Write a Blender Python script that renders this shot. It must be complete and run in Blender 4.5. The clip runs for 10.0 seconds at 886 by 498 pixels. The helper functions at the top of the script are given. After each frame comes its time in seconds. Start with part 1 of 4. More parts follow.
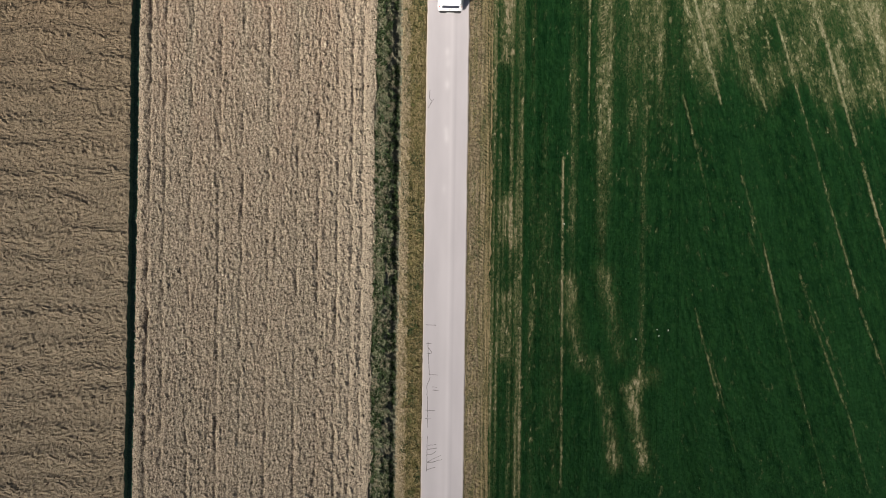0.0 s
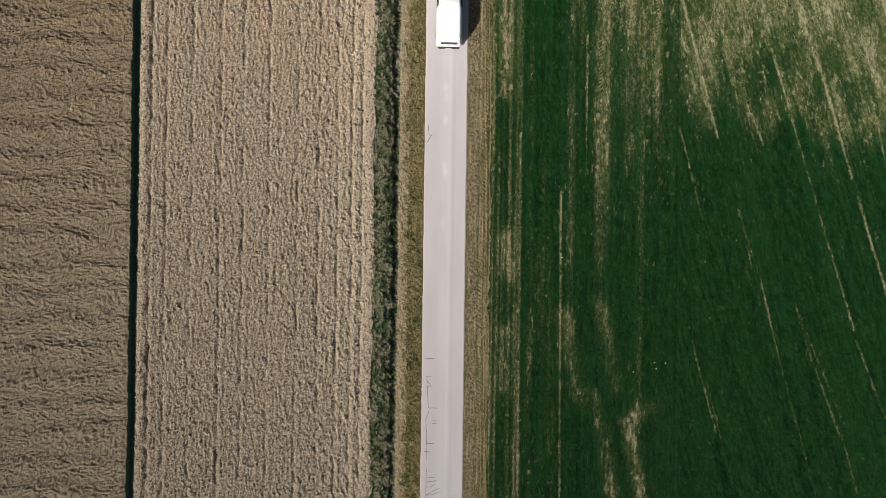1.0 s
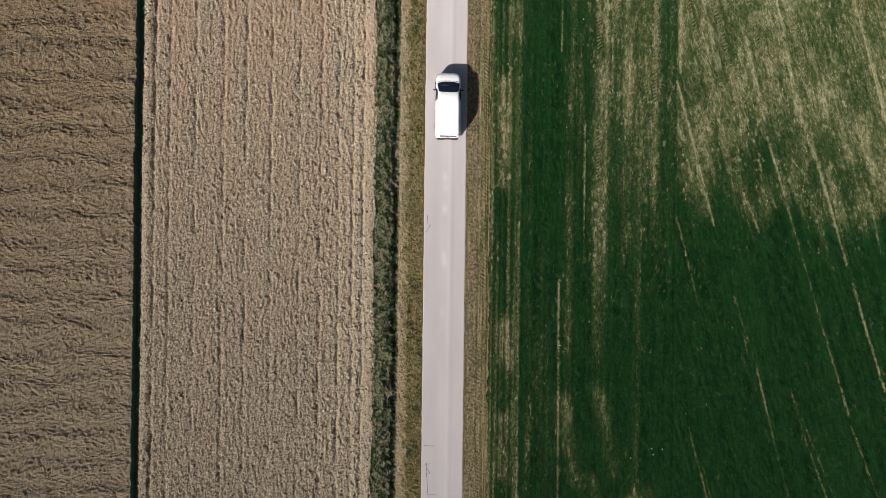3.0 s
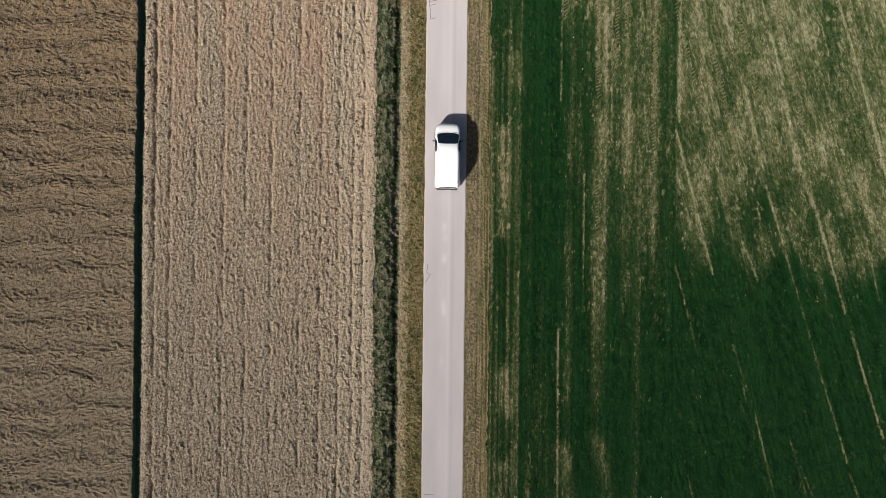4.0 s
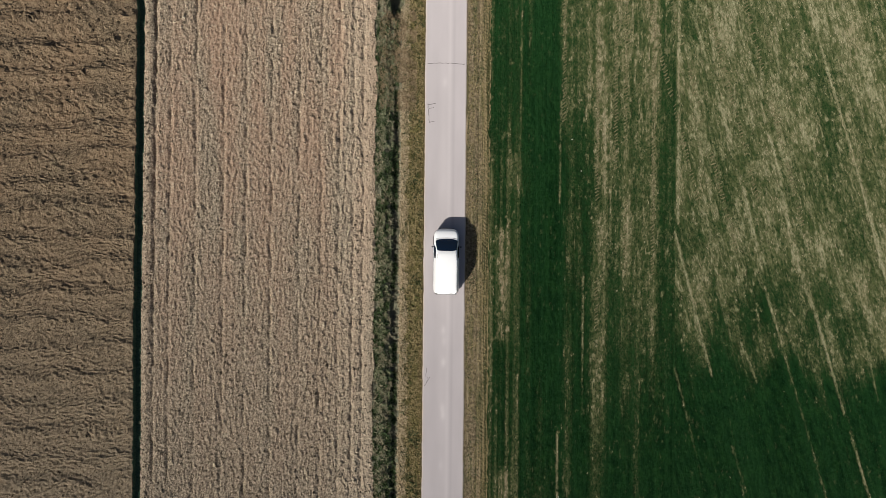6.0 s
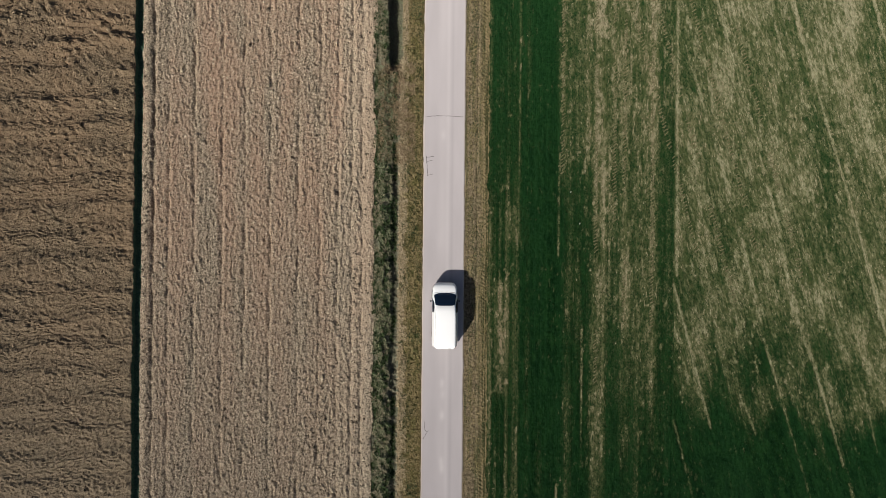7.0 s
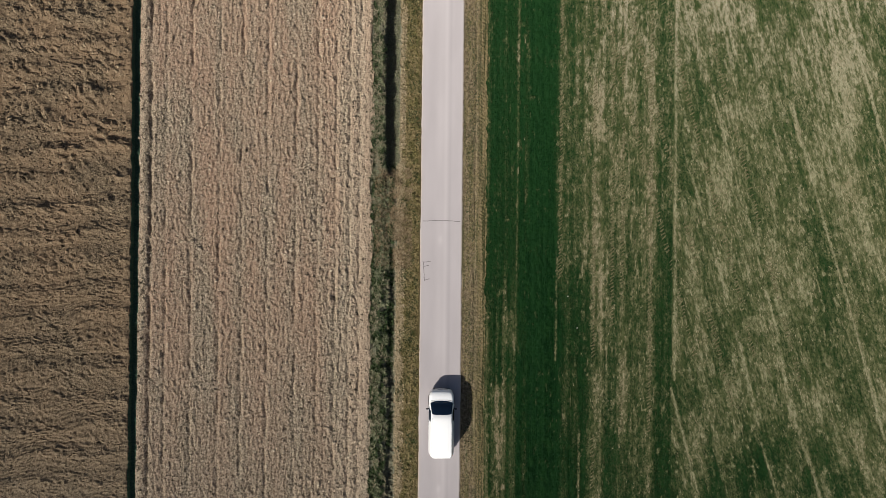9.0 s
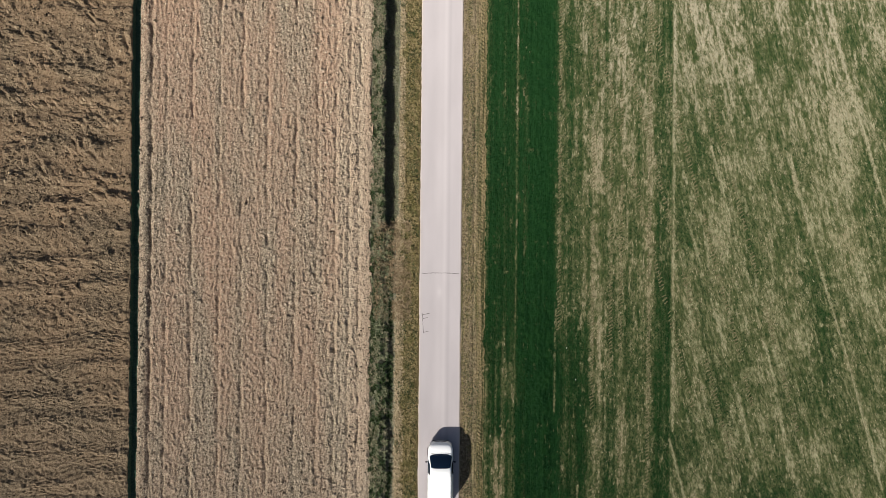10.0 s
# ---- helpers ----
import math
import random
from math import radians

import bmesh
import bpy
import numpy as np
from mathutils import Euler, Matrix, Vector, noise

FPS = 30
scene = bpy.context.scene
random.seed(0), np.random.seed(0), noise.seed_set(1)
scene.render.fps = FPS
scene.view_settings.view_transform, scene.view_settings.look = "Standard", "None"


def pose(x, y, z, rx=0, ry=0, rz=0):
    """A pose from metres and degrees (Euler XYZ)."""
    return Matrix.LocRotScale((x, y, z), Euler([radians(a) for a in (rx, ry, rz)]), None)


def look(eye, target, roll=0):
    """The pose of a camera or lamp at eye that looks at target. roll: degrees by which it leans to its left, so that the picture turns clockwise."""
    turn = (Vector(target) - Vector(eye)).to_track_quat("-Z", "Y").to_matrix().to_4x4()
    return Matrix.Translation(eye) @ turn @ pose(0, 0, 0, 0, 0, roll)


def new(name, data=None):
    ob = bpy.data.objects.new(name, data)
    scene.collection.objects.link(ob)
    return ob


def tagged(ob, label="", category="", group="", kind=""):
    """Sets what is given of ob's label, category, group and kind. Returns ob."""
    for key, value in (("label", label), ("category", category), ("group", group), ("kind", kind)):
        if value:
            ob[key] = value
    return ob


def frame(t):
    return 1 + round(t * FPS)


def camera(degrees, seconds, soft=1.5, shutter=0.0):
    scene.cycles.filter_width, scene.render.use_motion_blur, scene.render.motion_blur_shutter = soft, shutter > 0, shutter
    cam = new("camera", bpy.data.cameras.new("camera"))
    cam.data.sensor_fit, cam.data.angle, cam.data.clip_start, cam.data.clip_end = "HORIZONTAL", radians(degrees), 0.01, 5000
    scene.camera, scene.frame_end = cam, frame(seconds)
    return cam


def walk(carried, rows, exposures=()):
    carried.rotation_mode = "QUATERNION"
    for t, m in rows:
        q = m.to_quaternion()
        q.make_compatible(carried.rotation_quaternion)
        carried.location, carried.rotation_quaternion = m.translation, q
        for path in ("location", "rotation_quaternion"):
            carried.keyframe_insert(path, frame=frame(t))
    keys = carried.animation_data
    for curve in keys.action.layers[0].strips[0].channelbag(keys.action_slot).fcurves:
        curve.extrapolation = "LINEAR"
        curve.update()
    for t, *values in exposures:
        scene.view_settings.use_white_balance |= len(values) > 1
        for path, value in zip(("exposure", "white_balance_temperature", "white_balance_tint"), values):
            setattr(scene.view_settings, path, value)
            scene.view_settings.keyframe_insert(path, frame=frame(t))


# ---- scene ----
FINE_X, FINE_Y0, FINE_Y1 = 37.0, -22.0, 61.0
FAR = 700.0

# ---- camera ----
cam = camera(66, 10.0, soft=0.55)
PATH = [
    (0.0, pose(-1.992, -0.027, 51.9, 0.514, -2.022, 0.785)),
    (0.5, pose(-1.97, 1.172, 52.074, 0.492, -2.042, 0.778)),
    (1.0, pose(-1.954, 2.586, 52.281, 0.499, -2.032, 0.738)),
    (1.5, pose(-1.963, 4.081, 52.477, 0.485, -2.025, 0.717)),
    (2.0, pose(-1.976, 5.821, 52.681, 0.473, -2.026, 0.698)),
    (2.5, pose(-1.986, 7.574, 52.795, 0.424, -2.014, 0.695)),
    (2.7, pose(-1.977, 8.352, 52.836, 0.408, -2.013, 0.691)),
    (3.8, pose(-1.965, 12.703, 53.061, 0.295, -2.003, 0.633)),
    (4.0, pose(-1.969, 13.478, 53.091, 0.284, -1.991, 0.624)),
    (4.5, pose(-1.906, 15.369, 53.108, 0.283, -1.95, 0.604)),
    (5.0, pose(-1.948, 17.44, 53.087, 0.267, -1.978, 0.559)),
    (5.5, pose(-2.013, 19.443, 53.088, 0.22, -2.033, 0.545)),
    (5.7, pose(-2.013, 20.299, 53.095, 0.219, -2.046, 0.536)),
    (6.8, pose(-1.943, 24.91, 53.085, 0.252, -2.033, 0.488)),
    (7.0, pose(-1.916, 25.694, 53.073, 0.243, -2.032, 0.487)),
    (7.5, pose(-1.846, 27.727, 52.998, 0.208, -2.023, 0.506)),
    (7.7, pose(-1.818, 28.555, 52.954, 0.202, -2.016, 0.522)),
    (8.0, pose(-1.778, 29.843, 52.905, 0.211, -2, 0.541)),
    (8.5, pose(-1.701, 31.795, 52.901, 0.191, -1.974, 0.558)),
    (9.0, pose(-1.673, 33.896, 52.963, 0.195, -1.964, 0.563)),
    (9.5, pose(-1.693, 35.853, 53.022, 0.167, -1.992, 0.545)),
    (10.0, pose(-1.7, 37.976, 53.133, 0.181, -2.033, 0.529)),
]
EXPOSURES = [(0.0, 0.42), (2.5, 0.39), (5.5, 0.29), (7.5, 0.19), (8.5, 0.18), (9.0, 0.27), (9.5, 0.39), (10.0, 0.56)]
walk(cam, PATH, EXPOSURES)

# ---- light ----
SUN_DIR = Vector((-1.42, -1.80, 1.74)).normalized()
world = bpy.data.worlds.new("sky")
scene.world = world
world.use_nodes = True
sky = world.node_tree.nodes.new("ShaderNodeTexSky")
sky.sky_type, sky.sun_disc = "NISHITA", False
sky.dust_density, sky.ozone_density = 2.5, 0.5
sky.sun_elevation = math.asin(SUN_DIR.z)
sky.sun_rotation = math.atan2(SUN_DIR.x, SUN_DIR.y)
backing = world.node_tree.nodes["Background"]
backing.inputs["Strength"].default_value = 0.04
world.node_tree.links.new(sky.outputs["Color"], backing.inputs["Color"])
sun = new("sun", bpy.data.lights.new("sun", "SUN"))
sun.data.energy, sun.data.angle, sun.data.color = 5.0, radians(0.5), (1.0, 0.94, 0.83)
sun.matrix_world = look(SUN_DIR * 60, (0, 0, 0))


# ---- materials ----
class Nodes:
    """A material's node tree, with short calls for the nodes used here."""

    def __init__(self, name, rough=0.9, metal=0.0, spec=0.3):
        self.mat = bpy.data.materials.new(name)
        self.mat.use_nodes = True
        self.tree = self.mat.node_tree
        self.bsdf = self.tree.nodes["Principled BSDF"]
        self.bsdf.inputs["Roughness"].default_value = rough
        self.bsdf.inputs["Metallic"].default_value = metal
        self.bsdf.inputs["Specular IOR Level"].default_value = spec
        self.bsdf.inputs["Diffuse Roughness"].default_value = 1.0 if rough >= 0.85 else 0.0
        self.place = self.tree.nodes.new("ShaderNodeTexCoord").outputs["Object"]

    def put(self, socket, value):
        if isinstance(value, bpy.types.NodeSocket):
            self.tree.links.new(value, socket)
        else:
            socket.default_value = value

    def scaled(self, x, y, z=1.0):
        n = self.tree.nodes.new("ShaderNodeMapping")
        n.inputs["Scale"].default_value = (x, y, z)
        self.put(n.inputs["Vector"], self.place)
        return n.outputs["Vector"]

    def noise(self, scale, detail=3.0, vector=None, rough=0.55):
        n = self.tree.nodes.new("ShaderNodeTexNoise")
        n.inputs["Scale"].default_value, n.inputs["Detail"].default_value = scale, detail
        n.inputs["Roughness"].default_value = rough
        self.put(n.inputs["Vector"], vector or self.place)
        return n.outputs["Fac"]

    def ramp(self, fac, low, high):
        """fac stretched so that low gives 0 and high gives 1."""
        n = self.tree.nodes.new("ShaderNodeMapRange")
        n.interpolation_type = "SMOOTHSTEP"
        self.put(n.inputs["Value"], fac)
        n.inputs["From Min"].default_value, n.inputs["From Max"].default_value = low, high
        return n.outputs["Result"]

    def math(self, op, a, b):
        n = self.tree.nodes.new("ShaderNodeMath")
        n.operation = op
        self.put(n.inputs[0], a)
        self.put(n.inputs[1], b)
        return n.outputs[0]

    def mix(self, fac, a, b):
        n = self.tree.nodes.new("ShaderNodeMix")
        n.data_type = "RGBA"
        self.put(n.inputs["Factor"], fac)
        for key, value in (("A", a), ("B", b)):
            socket = [s for s in n.inputs if s.type == "RGBA" and s.name == key][0]
            self.put(socket, (*value, 1) if isinstance(value, tuple) else value)
        return [s for s in n.outputs if s.type == "RGBA"][0]

    def attribute(self, name):
        n = self.tree.nodes.new("ShaderNodeAttribute")
        n.attribute_name = name
        return n.outputs["Fac"]

    def island(self):
        return self.tree.nodes.new("ShaderNodeNewGeometry").outputs["Random Per Island"]

    def bump(self, height, strength, distance):
        n = self.tree.nodes.new("ShaderNodeBump")
        n.inputs["Strength"].default_value, n.inputs["Distance"].default_value = strength, distance
        self.put(n.inputs["Height"], height)
        self.tree.links.new(n.outputs["Normal"], self.bsdf.inputs["Normal"])

    def colour(self, value):
        self.put(self.bsdf.inputs["Base Color"], (*value, 1) if isinstance(value, tuple) else value)
        return self.mat


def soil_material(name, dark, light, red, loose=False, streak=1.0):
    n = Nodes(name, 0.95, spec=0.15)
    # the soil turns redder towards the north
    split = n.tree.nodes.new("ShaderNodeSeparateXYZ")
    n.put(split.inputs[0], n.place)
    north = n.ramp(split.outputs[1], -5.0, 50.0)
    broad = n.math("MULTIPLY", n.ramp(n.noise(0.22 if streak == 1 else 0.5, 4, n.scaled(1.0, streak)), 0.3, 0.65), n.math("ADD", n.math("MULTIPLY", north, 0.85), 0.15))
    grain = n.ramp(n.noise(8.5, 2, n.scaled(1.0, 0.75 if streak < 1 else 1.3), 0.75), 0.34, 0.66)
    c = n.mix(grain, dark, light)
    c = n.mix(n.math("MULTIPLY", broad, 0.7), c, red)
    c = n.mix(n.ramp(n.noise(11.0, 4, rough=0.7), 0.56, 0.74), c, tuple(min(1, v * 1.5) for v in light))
    if name in ("ploughed_soil_brown", "brown_clod"):
        # paler and greyer towards the south
        c = n.mix(n.math("MULTIPLY", n.ramp(split.outputs[1], 30.0, -6.0), 0.36), c, (0.330, 0.278, 0.205))
    if streak < 1:
        # paler along the field's edge
        c = n.mix(n.math("MULTIPLY", n.ramp(split.outputs[0], -10.0, -6.3), 0.30), c, tuple(min(1, v * 1.2) for v in light))
    if loose:
        c = n.mix(n.ramp(n.island(), 0.4, 1.0), c, tuple(min(1, v * 1.25) for v in light))
        c = n.mix(n.ramp(n.island(), 0.4, 0.0), c, tuple(0.8 * v for v in dark))
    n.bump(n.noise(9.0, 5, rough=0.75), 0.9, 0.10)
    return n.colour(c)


def leaf_material(name, a, b, c, rough=0.6, streak=1.0):
    n = Nodes(name, rough, spec=0.08)
    shade = n.mix(n.island(), a, b)
    return n.colour(n.mix(n.ramp(n.noise(1.6, 4, n.scaled(1.0, streak)), 0.42, 0.72), shade, c))


def plain_material(name, colour, rough=0.5, metal=0.0, spec=0.5, vary=0.12, scale=6.0):
    n = Nodes(name, rough, metal, spec)
    dark = tuple(v * (1 - vary) for v in colour)
    return n.colour(n.mix(n.noise(scale, 4), dark, colour))


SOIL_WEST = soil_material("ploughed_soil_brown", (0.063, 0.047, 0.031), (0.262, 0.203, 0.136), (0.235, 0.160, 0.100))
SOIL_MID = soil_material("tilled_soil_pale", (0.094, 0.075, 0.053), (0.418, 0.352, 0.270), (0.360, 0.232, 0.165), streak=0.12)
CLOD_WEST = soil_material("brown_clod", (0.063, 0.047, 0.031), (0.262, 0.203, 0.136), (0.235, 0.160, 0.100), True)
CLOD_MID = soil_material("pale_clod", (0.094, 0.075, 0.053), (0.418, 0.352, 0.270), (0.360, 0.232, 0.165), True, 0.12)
SOIL_DITCH = soil_material("ditch_earth", (0.080, 0.084, 0.058), (0.190, 0.185, 0.135), (0.125, 0.120, 0.080))
SOIL_FURROW = soil_material("green_furrow_earth", (0.030, 0.075, 0.050), (0.075, 0.130, 0.090), (0.045, 0.095, 0.065))
DRY_GRASS = leaf_material("dry_grass", (0.20, 0.16, 0.075), (0.36, 0.29, 0.16), (0.15, 0.135, 0.05))
WEED = leaf_material("weed_leaves", (0.014, 0.036, 0.013), (0.068, 0.092, 0.040), (0.036, 0.054, 0.020))
DEAD_WEED = leaf_material("dead_weed", (0.13, 0.12, 0.08), (0.29, 0.255, 0.18), (0.18, 0.16, 0.105))
CROP_THIN = leaf_material("thin_cereal_leaves", (0.024, 0.050, 0.015), (0.066, 0.088, 0.032), (0.070, 0.078, 0.032), 0.9)
CROP = leaf_material("young_cereal_leaves", (0.0016, 0.017, 0.0048), (0.0046, 0.031, 0.0080), (0.010, 0.045, 0.0125), 0.9, 0.08)
STRAW = leaf_material("straw_stubble", (0.20, 0.18, 0.11), (0.42, 0.37, 0.26), (0.28, 0.24, 0.15))


def verge_material():
    n = Nodes("verge_grass_mat", 0.95, spec=0.05)
    c = n.mix(n.ramp(n.noise(4.5, 4, rough=0.75), 0.38, 0.62), (0.060, 0.058, 0.025), (0.270, 0.215, 0.112))
    c = n.mix(n.math("MULTIPLY", n.ramp(n.noise(1.3, 4), 0.42, 0.60), 0.75), c, (0.066, 0.074, 0.025))
    c = n.mix(n.attribute("straw"), c, n.mix(n.noise(6.0, 5), (0.260, 0.200, 0.115), (0.520, 0.425, 0.285)))
    c = n.mix(n.attribute("roadside"), c, n.mix(n.noise(6.0, 5), (0.075, 0.058, 0.026), (0.150, 0.118, 0.062)))
    n.bump(n.noise(9.0, 6, rough=0.75), 1.0, 0.12)
    return n.colour(c)


def east_verge_material():
    n = Nodes("trodden_verge", 0.95, spec=0.1)
    c = n.mix(n.ramp(n.noise(4.5, 5, rough=0.7), 0.35, 0.68), (0.100, 0.080, 0.049), (0.285, 0.226, 0.148))
    c = n.mix(n.math("MULTIPLY", n.ramp(n.noise(0.8, 3), 0.45, 0.75), 0.5), c, (0.075, 0.085, 0.040))
    c = n.mix(n.math("MULTIPLY", n.ramp(n.noise(3.2, 3, n.scaled(1.0, 0.05)), 0.50, 0.66), 0.65), c, (0.085, 0.088, 0.040))
    c = n.mix(n.math("MULTIPLY", n.ramp(n.noise(4.4, 3, n.scaled(1.0, 0.07)), 0.56, 0.70), 0.7), c, (0.360, 0.290, 0.195))
    split = n.tree.nodes.new("ShaderNodeSeparateXYZ")
    n.put(split.inputs[0], n.place)
    outer = n.ramp(split.outputs[0], 2.5, 3.3)
    ruts = n.ramp(n.noise(6.5, 2, n.scaled(1.0, 0.02), 0.7), 0.40, 0.60)
    c = n.mix(n.math("MULTIPLY", outer, 0.9), c, n.mix(ruts, (0.056, 0.060, 0.024), (0.255, 0.200, 0.112)))
    n.bump(n.noise(10.0, 6, rough=0.75), 1.0, 0.10)
    return n.colour(c)


def crop_ground_material():
    """Green leaf, dull olive where the crop is thin, and straw where it failed, drawn out along the drill rows."""
    n = Nodes("crop_ground", 0.95, spec=0.05)
    split = n.tree.nodes.new("ShaderNodeSeparateXYZ")
    n.put(split.inputs[0], n.place)

    def along_rows(squeeze):
        v = n.tree.nodes.new("ShaderNodeCombineXYZ")
        n.put(v.inputs[0], n.attribute("across"))
        n.put(v.inputs[1], n.math("MULTIPLY", split.outputs[1], squeeze))
        return v.outputs[0]

    rows, lanes = along_rows(0.45), along_rows(0.035)
    lane = n.ramp(n.noise(0.9, 5, lanes, 0.75), 0.38, 0.62)
    fine = n.noise(6.5, 2, rows, 0.8)
    bare, dull = n.attribute("bare"), n.attribute("dull")
    share = n.math("ADD", bare, n.math("MULTIPLY", n.math("SUBTRACT", fine, 0.5), n.math("ADD", n.math("MULTIPLY", bare, 2.4), 0.35)))
    straw = n.mix(n.ramp(n.noise(4.0, 4, rows, 0.75), 0.3, 0.7), (0.160, 0.162, 0.088), (0.335, 0.322, 0.212))
    straw = n.mix(n.math("MULTIPLY", n.ramp(n.noise(0.35, 2), 0.5, 0.7), 0.35), straw, (0.215, 0.175, 0.105))
    straw = n.mix(n.math("MULTIPLY", n.ramp(split.outputs[0], 7.0, 5.4), 0.6), straw, (0.290, 0.205, 0.135))
    straw = n.mix(n.math("MULTIPLY", n.ramp(split.outputs[0], 18.6, 17.6), 0.40), straw, (0.270, 0.212, 0.140))
    straw = n.mix(n.math("MULTIPLY", n.ramp(split.outputs[1], 12.0, 0.0), 0.40), straw, (0.225, 0.180, 0.120))
    straw = n.mix(n.ramp(split.outputs[1], 38.0, 62.0), straw, (0.370, 0.335, 0.250))
    olive = n.mix(fine, (0.054, 0.070, 0.027), (0.128, 0.130, 0.064))
    green = n.mix(n.ramp(n.noise(1.8, 5, rows, 0.7), 0.38, 0.66), (0.0016, 0.013, 0.0036), (0.010, 0.037, 0.0095))
    green = n.mix(n.math("MULTIPLY", lane, 0.5), green, (0.012, 0.045, 0.014))
    thin = n.mix(n.ramp(n.noise(6.0, 3, rows), 0.35, 0.65), (0.022, 0.046, 0.015), (0.076, 0.090, 0.035))
    green = n.mix(n.math("MULTIPLY", n.ramp(n.noise(4.5, 3, rows, 0.7), 0.55, 0.72), 0.6), green, (0.026, 0.066, 0.022))
    green = n.mix(n.math("MULTIPLY", n.ramp(split.outputs[1], 22.0, 50.0), 0.65), green, (0.015, 0.052, 0.016))
    green = n.mix(dull, green, thin)
    n.bump(n.noise(12.0, 5, rows, 0.75), 1.0, 0.07)
    c = n.mix(n.ramp(share, 0.08, 0.55), green, olive)
    return n.colour(n.mix(n.ramp(share, 0.28, 1.25), c, straw))


def road_material():
    n = Nodes("worn_pale_asphalt", 0.85, spec=0.3)
    c = n.mix(n.ramp(n.noise(0.7, 4, n.scaled(1.0, 0.25)), 0.3, 0.7), (0.432, 0.404, 0.426), (0.484, 0.454, 0.478))
    c = n.mix(n.ramp(n.noise(60.0, 3), 0.3, 0.8), c, (0.458, 0.427, 0.450))
    c = n.mix(n.attribute("worn"), c, (0.340, 0.318, 0.340))
    c = n.mix(n.attribute("pale"), c, (0.66, 0.63, 0.64))
    c = n.mix(n.attribute("sandy"), c, (0.500, 0.420, 0.330))
    n.bump(n.noise(120.0, 3), 0.3, 0.006)
    return n.colour(c)


VERGE, EAST_VERGE, CROP_GROUND, ASPHALT = verge_material(), east_verge_material(), crop_ground_material(), road_material()
SEALANT = plain_material("crack_sealant", (0.11, 0.10, 0.10), 0.7)
WHITE_PAINT = plain_material("white_car_paint", (0.84, 0.86, 0.90), 0.28, 0.0, 0.5, 0.03)
# dark glass; the blue of the reflected sky is put into its colour
GLASS = plain_material("sky_blue_glass", (0.008, 0.020, 0.046), 0.08, 0.0, 0.35, 0.05)
BLACK_PLASTIC = plain_material("black_plastic", (0.025, 0.025, 0.027), 0.55)
RUBBER = plain_material("tyre_rubber", (0.022, 0.022, 0.022), 0.85)
ALLOY = plain_material("silver_alloy", (0.55, 0.55, 0.56), 0.35, 0.9)
RED_LENS = plain_material("red_lens", (0.35, 0.015, 0.012), 0.15)
CLEAR_LENS = plain_material("clear_lens", (0.60, 0.62, 0.64), 0.1, 0.3)
PLATE = plain_material("plate_white", (0.70, 0.70, 0.68), 0.4)
STONE = plain_material("pale_stone", (0.50, 0.48, 0.44), 0.9, 0, 0.2, 0.3)


# ---- shaping ----
RNG = np.random.default_rng(11)


def lattice(ix, iy, seed):
    h = (ix.astype(np.int64) * 374761393 + iy.astype(np.int64) * 668265263 + seed * 974634777) & 0xFFFFFFFF
    h = ((h ^ (h >> 13)) * 1274126177) & 0xFFFFFFFF
    return ((h ^ (h >> 16)) & 0xFFFF) / 65535.0


def vn(x, y, seed=0):
    """Smooth noise from 0 to 1, one lump a unit."""
    ix, iy = np.floor(x), np.floor(y)
    fx, fy = x - ix, y - iy
    fx, fy = fx * fx * (3 - 2 * fx), fy * fy * (3 - 2 * fy)
    a = lattice(ix, iy, seed) * (1 - fx) + lattice(ix + 1, iy, seed) * fx
    b = lattice(ix, iy + 1, seed) * (1 - fx) + lattice(ix + 1, iy + 1, seed) * fx
    return a * (1 - fy) + b * fy


def step(a, b, v):
    s = np.clip((v - a) / (b - a), 0, 1)
    return s * s * (3 - 2 * s)


def bell(v, c, w):
    return np.exp(-((v - c) / w) ** 2)


def near(x, y):
    """1 where the ground is finely shaped, 0 far off."""
    return (1 - step(FINE_X - 2, FINE_X, np.abs(x))) * step(FINE_Y0, FINE_Y0 + 2, y) * (1 - step(FINE_Y1 - 2, FINE_Y1, y))


def pn(x, y, seed=0, turn=0.0):
    """Gradient noise round 0, about -0.7 to 0.7, with its lattice turned."""
    c, q = math.cos(turn), math.sin(turn)
    x, y = x * c - y * q, x * q + y * c
    ix, iy = np.floor(x), np.floor(y)
    fx, fy = x - ix, y - iy
    u, v = fx ** 3 * (fx * (6 * fx - 15) + 10), fy ** 3 * (fy * (6 * fy - 15) + 10)

    def corner(i, j):
        a = lattice(ix + i, iy + j, seed) * 2 * math.pi
        return np.cos(a) * (fx - i) + np.sin(a) * (fy - j)

    low = corner(0, 0) * (1 - u) + corner(1, 0) * u
    high = corner(0, 1) * (1 - u) + corner(1, 1) * u
    return low * (1 - v) + high * v


def lumps(x, y, size, seed, turn=0.6):
    """Rounded clods with sharp valleys between them, 0 to 1."""
    return np.abs(pn(x / size, y / size, seed, turn)) * 1.9


FURROW_X = -23.56


def furrow_line(y):
    return FURROW_X + 0.10 * (vn(y / 17.0, y * 0, 5) - 0.5) + 0.08 * (vn(y / 1.1, y * 0, 6) - 0.5) + 0.09 * (vn(y / 0.22, y * 0, 7) - 0.5)


def crumbs(x, y, size, seed):
    """Fine broken tilth at three sizes, round 0."""
    fine = vn(x / size, y / size, seed) + vn(x / (1.7 * size) + 0.3, y / (1.4 * size), seed + 1) + 0.6 * vn(x / (0.62 * size), y / (0.62 * size), seed + 2)
    return fine - 1.3


